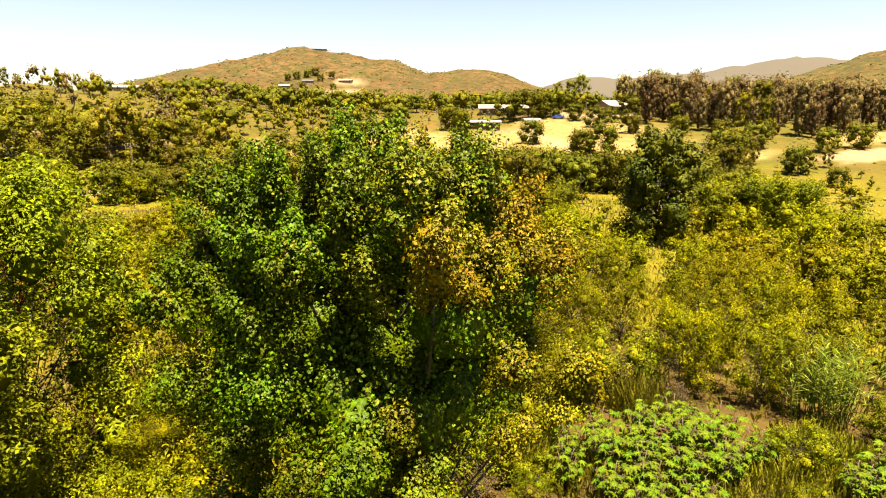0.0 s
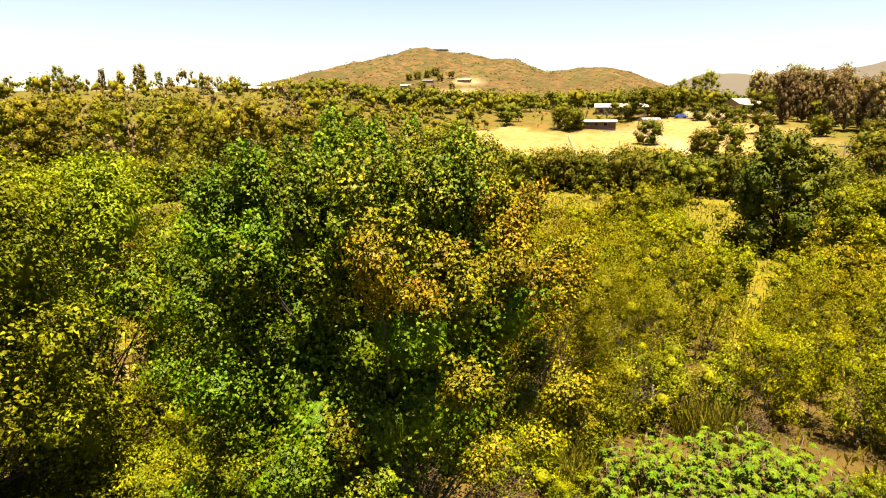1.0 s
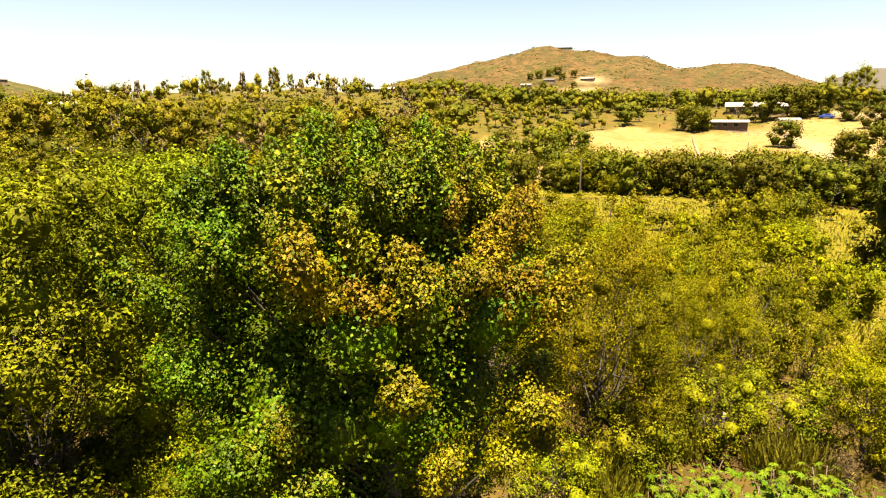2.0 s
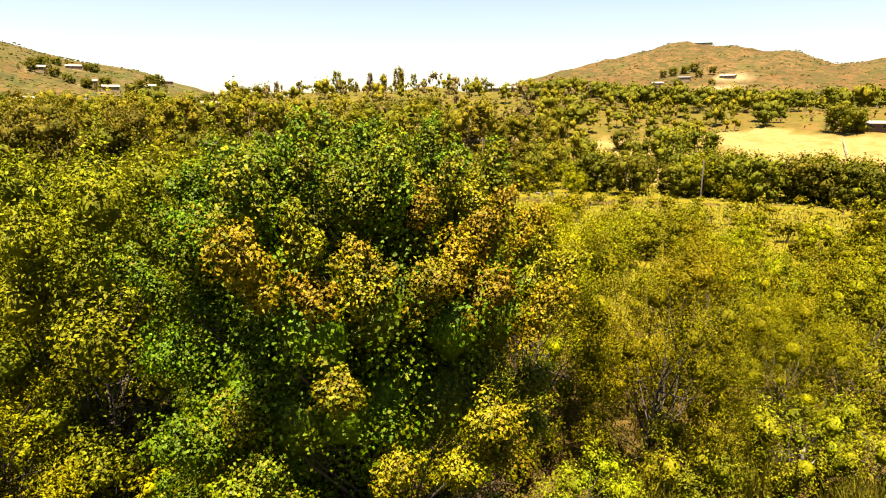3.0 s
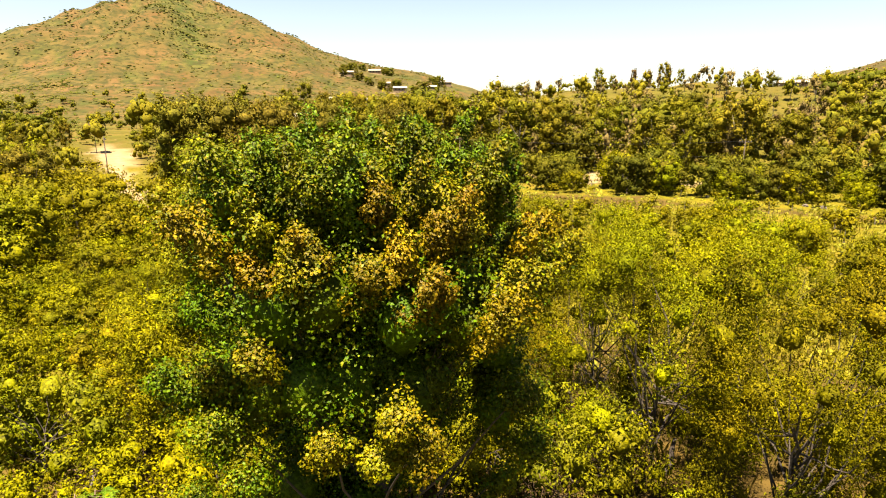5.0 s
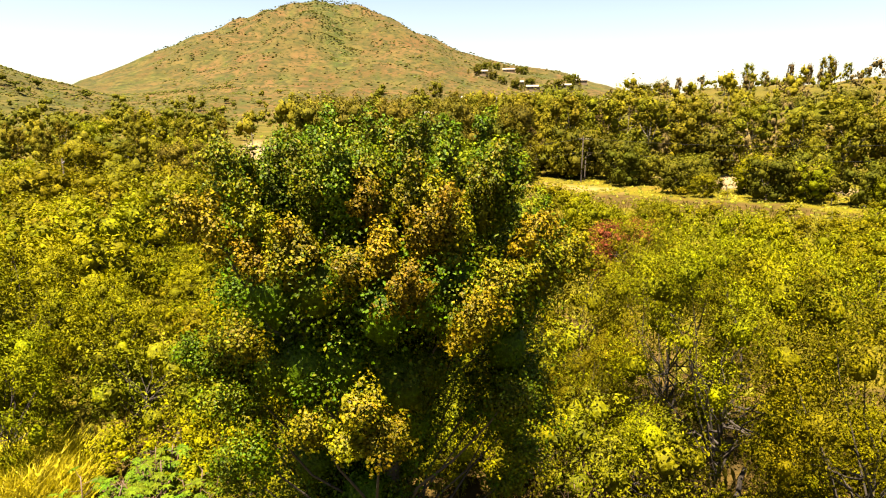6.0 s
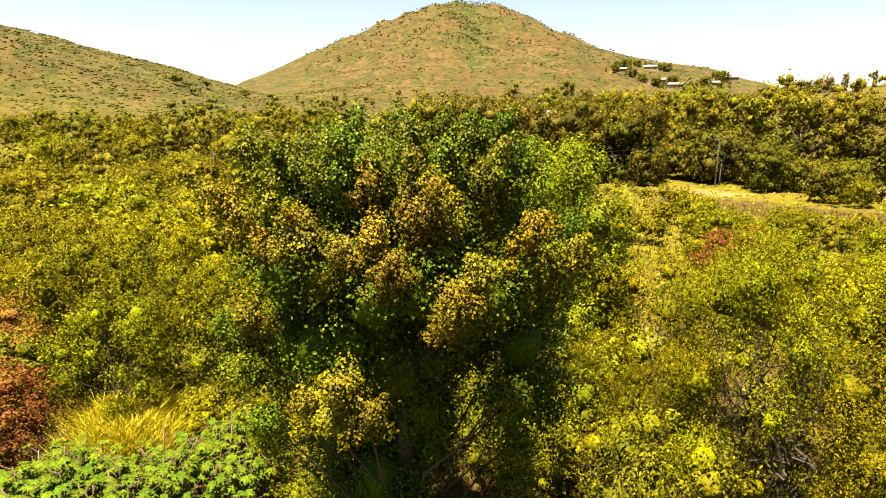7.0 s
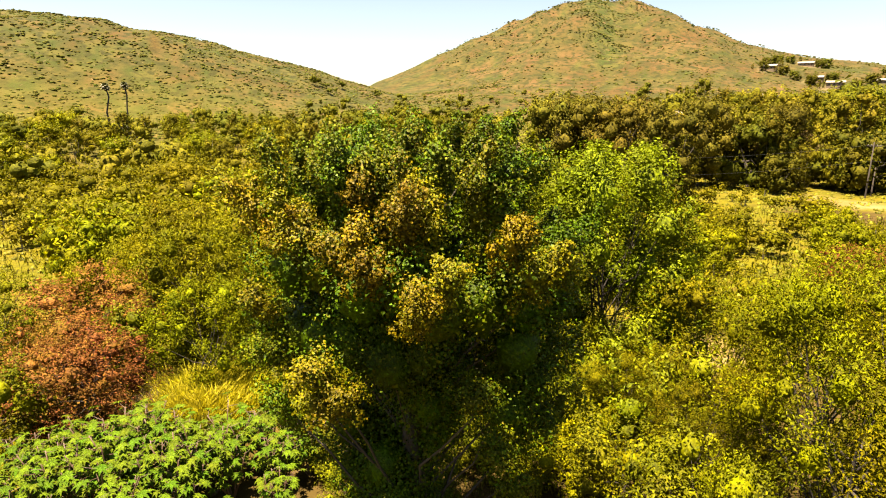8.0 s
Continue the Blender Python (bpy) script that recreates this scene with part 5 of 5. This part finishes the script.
for x, y, turn, w, wall, roof, label in [(-150, 668, 5, 16, TAN_WALL, GREY_ROOF, "tan house with a grey roof on a hillside terrace"), (-112, 694, -8, 20, TAN_WALL, WHITE_ROOF, "long pale house high on the brown hill"), (-170, 642, 12, 14, TAN_WALL, WHITE_ROOF, "pale roofed house on a cut terrace"), (-128, 552, 0, 15, BROWN_WALL, GREY_ROOF, "brown house under the hillside terraces"),
                                         (-513, 199, 60, 15, TAN_WALL, WHITE_ROOF, "tan house on the flank of the big hill"), (-487, 224, 60, 13, TAN_WALL, WHITE_ROOF, "tan house with a pale roof on the saddle road"), (-461, 226, 65, 15, TAN_WALL, WHITE_ROOF, "low tan house below the saddle"), (-529, 312, 60, 16, TAN_WALL, WHITE_ROOF, "tan house on the saddle skyline"), (-566, 250, 60, 16, TAN_WALL, WHITE_ROOF, "tan house high on the hill's flank"), (-492, 274, 60, 14, TAN_WALL, WHITE_ROOF, "tan house among oaks on the saddle")]:
    house(x, y, turn, w * 0.75, 7, 2.8, 1.2, wall, roof, label, windows=3, lift=0.4)
house(-382, 140, 70, 14, 9, 3.2, 1.4, TAN_WALL, WHITE_ROOF, "pale house on the shoulder of the big hill", windows=3)
house(-386, 165, 60, 13, 9, 3.2, 1.4, TAN_WALL, GREY_ROOF, "tan house with a grey roof on the hill's shoulder", windows=3)
house(-372, 186, 55, 12, 9, 3.2, 1.4, TAN_WALL, WHITE_ROOF, "light stucco house on the saddle", windows=3)
house(-410, 205, 55, 22, 9, 4.0, 0.6, BROWN_WALL, GREY_ROOF, "long dark flat-roofed house on the skyline", windows=5)
house(-290, 195, 40, 14, 8, 3.0, 1.2, TAN_WALL, WHITE_ROOF, "pale house on the bare ridge", windows=3)


def water_trough_wall():
    x, y = 33.6, 137.2
    ob = thing("garden_wall", pose(x, y, gz(x, y), 0, 0, -12), "low tan retaining wall round a green lawn", "wall", kind="structure")
    part("wall_panel", mesh_from("garden_wall_panel", *box(-2.2, -0.15, -0.5, 2.2, 0.15, 1.5), TAN_WALL), ob)
    part("coping", mesh_from("garden_wall_coping", *box(-2.3, -0.22, 1.504, 2.3, 0.22, 1.62), CONCRETE), ob)


water_trough_wall()


def carport(x, y, turn):
    ob = thing("carport", pose(x, y, gz(x, y), 0, 0, turn), "white canopy on posts beside the drive", "carport")
    n, co, f = 7, [], []
    for s in (-3, 3):
        for k in range(n):
            a = math.pi * k / (n - 1)
            co.append((s, -2.2 * math.cos(a), 2.3 + 0.9 * math.sin(a)))
    f = [(k, k + 1, n + k + 1, n + k) for k in range(n - 1)]
    canopy = part("canopy", mesh_from("carport_canopy", co, f, WHITE_ROOF, True), ob)
    canopy.modifiers.new("thickness", "SOLIDIFY").thickness = 0.05
    for sx in (-2.9, 2.9):
        for sy in (-2.1, 2.1):
            part("post", mesh_from("carport_post", *box(sx - 0.05, sy - 0.05, -0.5, sx + 0.05, sy + 0.05, 2.35), FENCE_WOOD), ob)


carport(30, 189, 10)


def parked_car(x, y, turn, paint, label):
    ob = thing("car", pose(x, y, gz(x, y), 0, 0, turn), label, "car")
    side = [(-2.2, 0.35), (-2.2, 0.85), (-1.2, 0.95), (-0.6, 1.45), (0.9, 1.45), (1.6, 0.95), (2.15, 0.85), (2.2, 0.35)]
    co = [(x1, s * (0.86 if z < 1 else 0.7), z) for s in (-1, 1) for x1, z in side]
    n = len(side)
    f = [tuple(range(n)), tuple(range(2 * n - 1, n - 1, -1))] + [(k, k + n, (k + 1) % n + n, (k + 1) % n) for k in range(n)]
    part("body", mesh_from("car_body", co, f, paint), ob)
    for sx in (-1.35, 1.35):
        for sy in (-0.8, 0.8):
            wheel = part("wheel", mesh_from("car_wheel", *tube([(sx, sy - 0.1, 0.33), (sx, sy + 0.1, 0.33)], [0.33, 0.33], 12), RUBBER), ob)
    for s in (-1, 1):
        part("side_window", mesh_from("car_window", *box(-0.7, s * 0.8 - 0.03, 1.0, 0.9, s * 0.8 + 0.03, 1.32), GLASS), ob)


parked_car(-60, 99, 20, CAR_PAINT, "white car parked under the oaks by the road")
parked_car(42.5, 206.6, 5, BLUE_PAINT, "blue car parked on the drive by the house")
parked_car(-166, 61.5, 70, CAR_PAINT, "white car parked by the hillside house")


# ---- poles and wires ----
def utility_pole(x, y, height, arm=True, turn=30):
    ob = thing("utility_pole", pose(x, y, gz(x, y), 0, 0, turn), "weathered wooden utility pole at the meadow's edge" if arm else "short bare wooden pole in the brush", "pole", "utility poles")
    part("pole", mesh_from("pole_shaft", *tube([(0, 0, -0.8), (0, 0, height)], [0.14, 0.09], 10), POLE_WOOD, True), ob)
    if arm:
        bar = part("crossarm", mesh_from("pole_crossarm", *box(-1.2, 0.11, height - 0.75, 1.2, 0.23, height - 0.6), POLE_WOOD), ob)
        for k in (-1.05, -0.5, 0.5, 1.05):
            part("insulator", mesh_from("pole_insulator", *tube([(k, 0.17, height - 0.6), (k, 0.17, height - 0.5), (k, 0.17, height - 0.42)], [0.05, 0.07, 0.03], 8), CONCRETE), bar)
    return ob


POLES = [(-98, 58.6, 9.6), (-80, 2.4, 8.0), (-62, 103, 9.0)]
for x, y, h in POLES:
    utility_pole(x, y, h)
for x, y, h in [(-99.6, 60.4, 5.0), (-89.6, -33.7, 8.0), (-141, -6.5, 8.5), (16, 134.5, 7.0), (-71.4, 183, 8.0), (54, 108, 9.0), (-14, 96, 7.0)]:
    utility_pole(x, y, h, h > 7.5, 10)


def wire(a, b, sag):
    ob = thing("power_line", pose(*a), "thin power line strung between the utility poles", "wire", "power lines")
    d = Vector(b) - Vector(a)
    pts = [d * (k / 12) - Vector((0, 0, 4 * sag * (k / 12) * (1 - k / 12))) for k in range(13)]
    part("strand", mesh_from("wire_strand", *tube(pts, [0.022] * 13, 4), WIRE), ob)


def pole_top(i, drop):
    x, y, h = POLES[i]
    return (x, y, gz(x, y) + h - drop)


for drop in (0.45, 3.2):
    wire(pole_top(1, drop), pole_top(0, drop), 0.9)
    wire(pole_top(0, drop), pole_top(2, drop), 0.9)


def fence(ax, ay, bx, by, n, label, material, height=1.2):
    ob = thing("fence", pose(ax, ay, gz(ax, ay)), label, "fence")
    for k in range(n):
        x, y = ax + (bx - ax) * k / (n - 1), ay + (by - ay) * k / (n - 1)
        z = gz(x, y) - gz(ax, ay)
        part("post", mesh_from("fence_post", *box(x - ax - 0.06, y - ay - 0.06, z - 0.3, x - ax + 0.06, y - ay + 0.06, z + height), material), ob)
        if k < n - 1:
            x2, y2 = ax + (bx - ax) * (k + 1) / (n - 1), ay + (by - ay) * (k + 1) / (n - 1)
            z2 = gz(x2, y2) - gz(ax, ay)
            for u in (0.45, 0.9):
                part("rail", mesh_from("fence_rail", *tube([(x - ax, y - ay, z + height * u), (x2 - ax, y2 - ay, z2 + height * u)], [0.05, 0.05], 4), material), ob)


fence(4.4, 175, 7.4, 138, 12, "pale post-and-rail fence down the straw slope", CONCRETE)
fence(-80, 76, -66, 92, 9, "weathered wire fence along the pale yard", FENCE_WOOD)
fence(14, 182, 30, 181, 7, "white corral fence below the stable", CONCRETE)
fence(70, 226, 96, 216, 10, "white fence along the yard by the house", CONCRETE)


# ---- palms, boulders, masts ----
def palm(x, y, height, kind):
    g = np.random.default_rng(int(abs(x)) + 900)
    fan = kind == "fan"
    ob = thing("fan_palm" if fan else "date_palm", pose(x, y, gz(x, y)), "tall slender fan palm rising over the thicket" if fan else "feathery date palm among dark shrubs", "palm")
    part("trunk", mesh_from("palm_trunk", *bough(g, (0, 0, -0.5), (0.4, 0, height - 0.6), 0.3 if fan else 0.35, 0.2 if fan else 0.3, 0.01, 6, 9), BARK, True), ob)
    n = 34
    for k in range(n):
        a, e = k * 2.4, 1.35 - 2.1 * k / n
        L = 1.5 if fan else 2.6
        pts = [Vector((0.4, 0, height - 0.6)) + Vector((math.cos(a) * math.cos(e) * L * u, math.sin(a) * math.cos(e) * L * u, math.sin(e) * L * u - L * 0.45 * u * u)) for u in (0, 0.25, 0.5, 0.75, 1.0)]
        co, f = [], []
        wide = (0.05, 0.1, 0.45, 0.4, 0.08) if fan else (0.06, 0.3, 0.35, 0.28, 0.04)
        sx, sy = -math.sin(a), math.cos(a)
        for p, w in zip(pts, wide):
            co += [(p.x + sx * w, p.y + sy * w, p.z - w * 0.4), (p.x, p.y, p.z), (p.x - sx * w, p.y - sy * w, p.z - w * 0.4)]
        for i in range(4):
            f += [(3 * i, 3 * i + 1, 3 * i + 4, 3 * i + 3), (3 * i + 1, 3 * i + 2, 3 * i + 5, 3 * i + 4)]
        me = mesh_from("palm_frond", co, f, PALM)
        att = me.attributes.new("tone", "FLOAT", "POINT")
        att.data.foreach_set("value", np.full(len(co), k / n, np.float32))
        part("frond", me, ob)


palm(-150, -119, 17, "fan")
palm(-166, -124, 17, "fan")
palm(-47, 101, 5.5, "date")
for x, y in [(-190, 166), (-300, 205), (-306, 210), (-312, 203), (-296, 214)]:
    palm(x, y, 6.5, "fan")


def boulder(x, y, size, seed):
    g = np.random.default_rng(seed)
    bm = bmesh.new()
    bmesh.ops.create_icosphere(bm, subdivisions=2, radius=size)
    for v in bm.verts:
        v.co *= 0.75 + 0.35 * noise.noise(v.co * 1.3 / size + Vector((seed, 0, 0)))
        v.co.z *= 0.65
    me = bpy.data.meshes.new("boulder")
    bm.to_mesh(me)
    bm.free()
    me.materials.append(ROCK)
    ob = new("boulder", me)
    ob.matrix_world = pose(x, y, gz(x, y) + size * 0.2, 0, 0, g.uniform(0, 360))
    tagged(ob, "pale rounded boulder at the foot of the oaks", "rock", "boulders by the road")


for i, (x, y, s) in enumerate([(-38.8, 89, 0.8), (-41, 88, 0.6), (-36, 90, 0.5), (-55, 83, 0.5), (-29, 95, 0.5), (-37, -5, 0.5)]):
    boulder(x, y, s, i + 3)


def radio_mast(x, y, height):
    ob = thing("radio_mast", pose(x, y, gz(x, y)), "thin pale radio mast on the hilltop", "mast", "hilltop masts")
    part("shaft", mesh_from("mast_shaft", *tube([(0, 0, -1), (0, 0, height)], [0.5, 0.3], 6), CONCRETE), ob)
    part("antenna", mesh_from("mast_antenna", *box(-1.2, -0.3, height - 2.5, 1.2, 0.3, height - 0.5), CONCRETE), ob)


for x, y, h in [(-759, 115, 9), (-757, 127, 10), (-756, 136, 8)]:
    radio_mast(x, y, h)
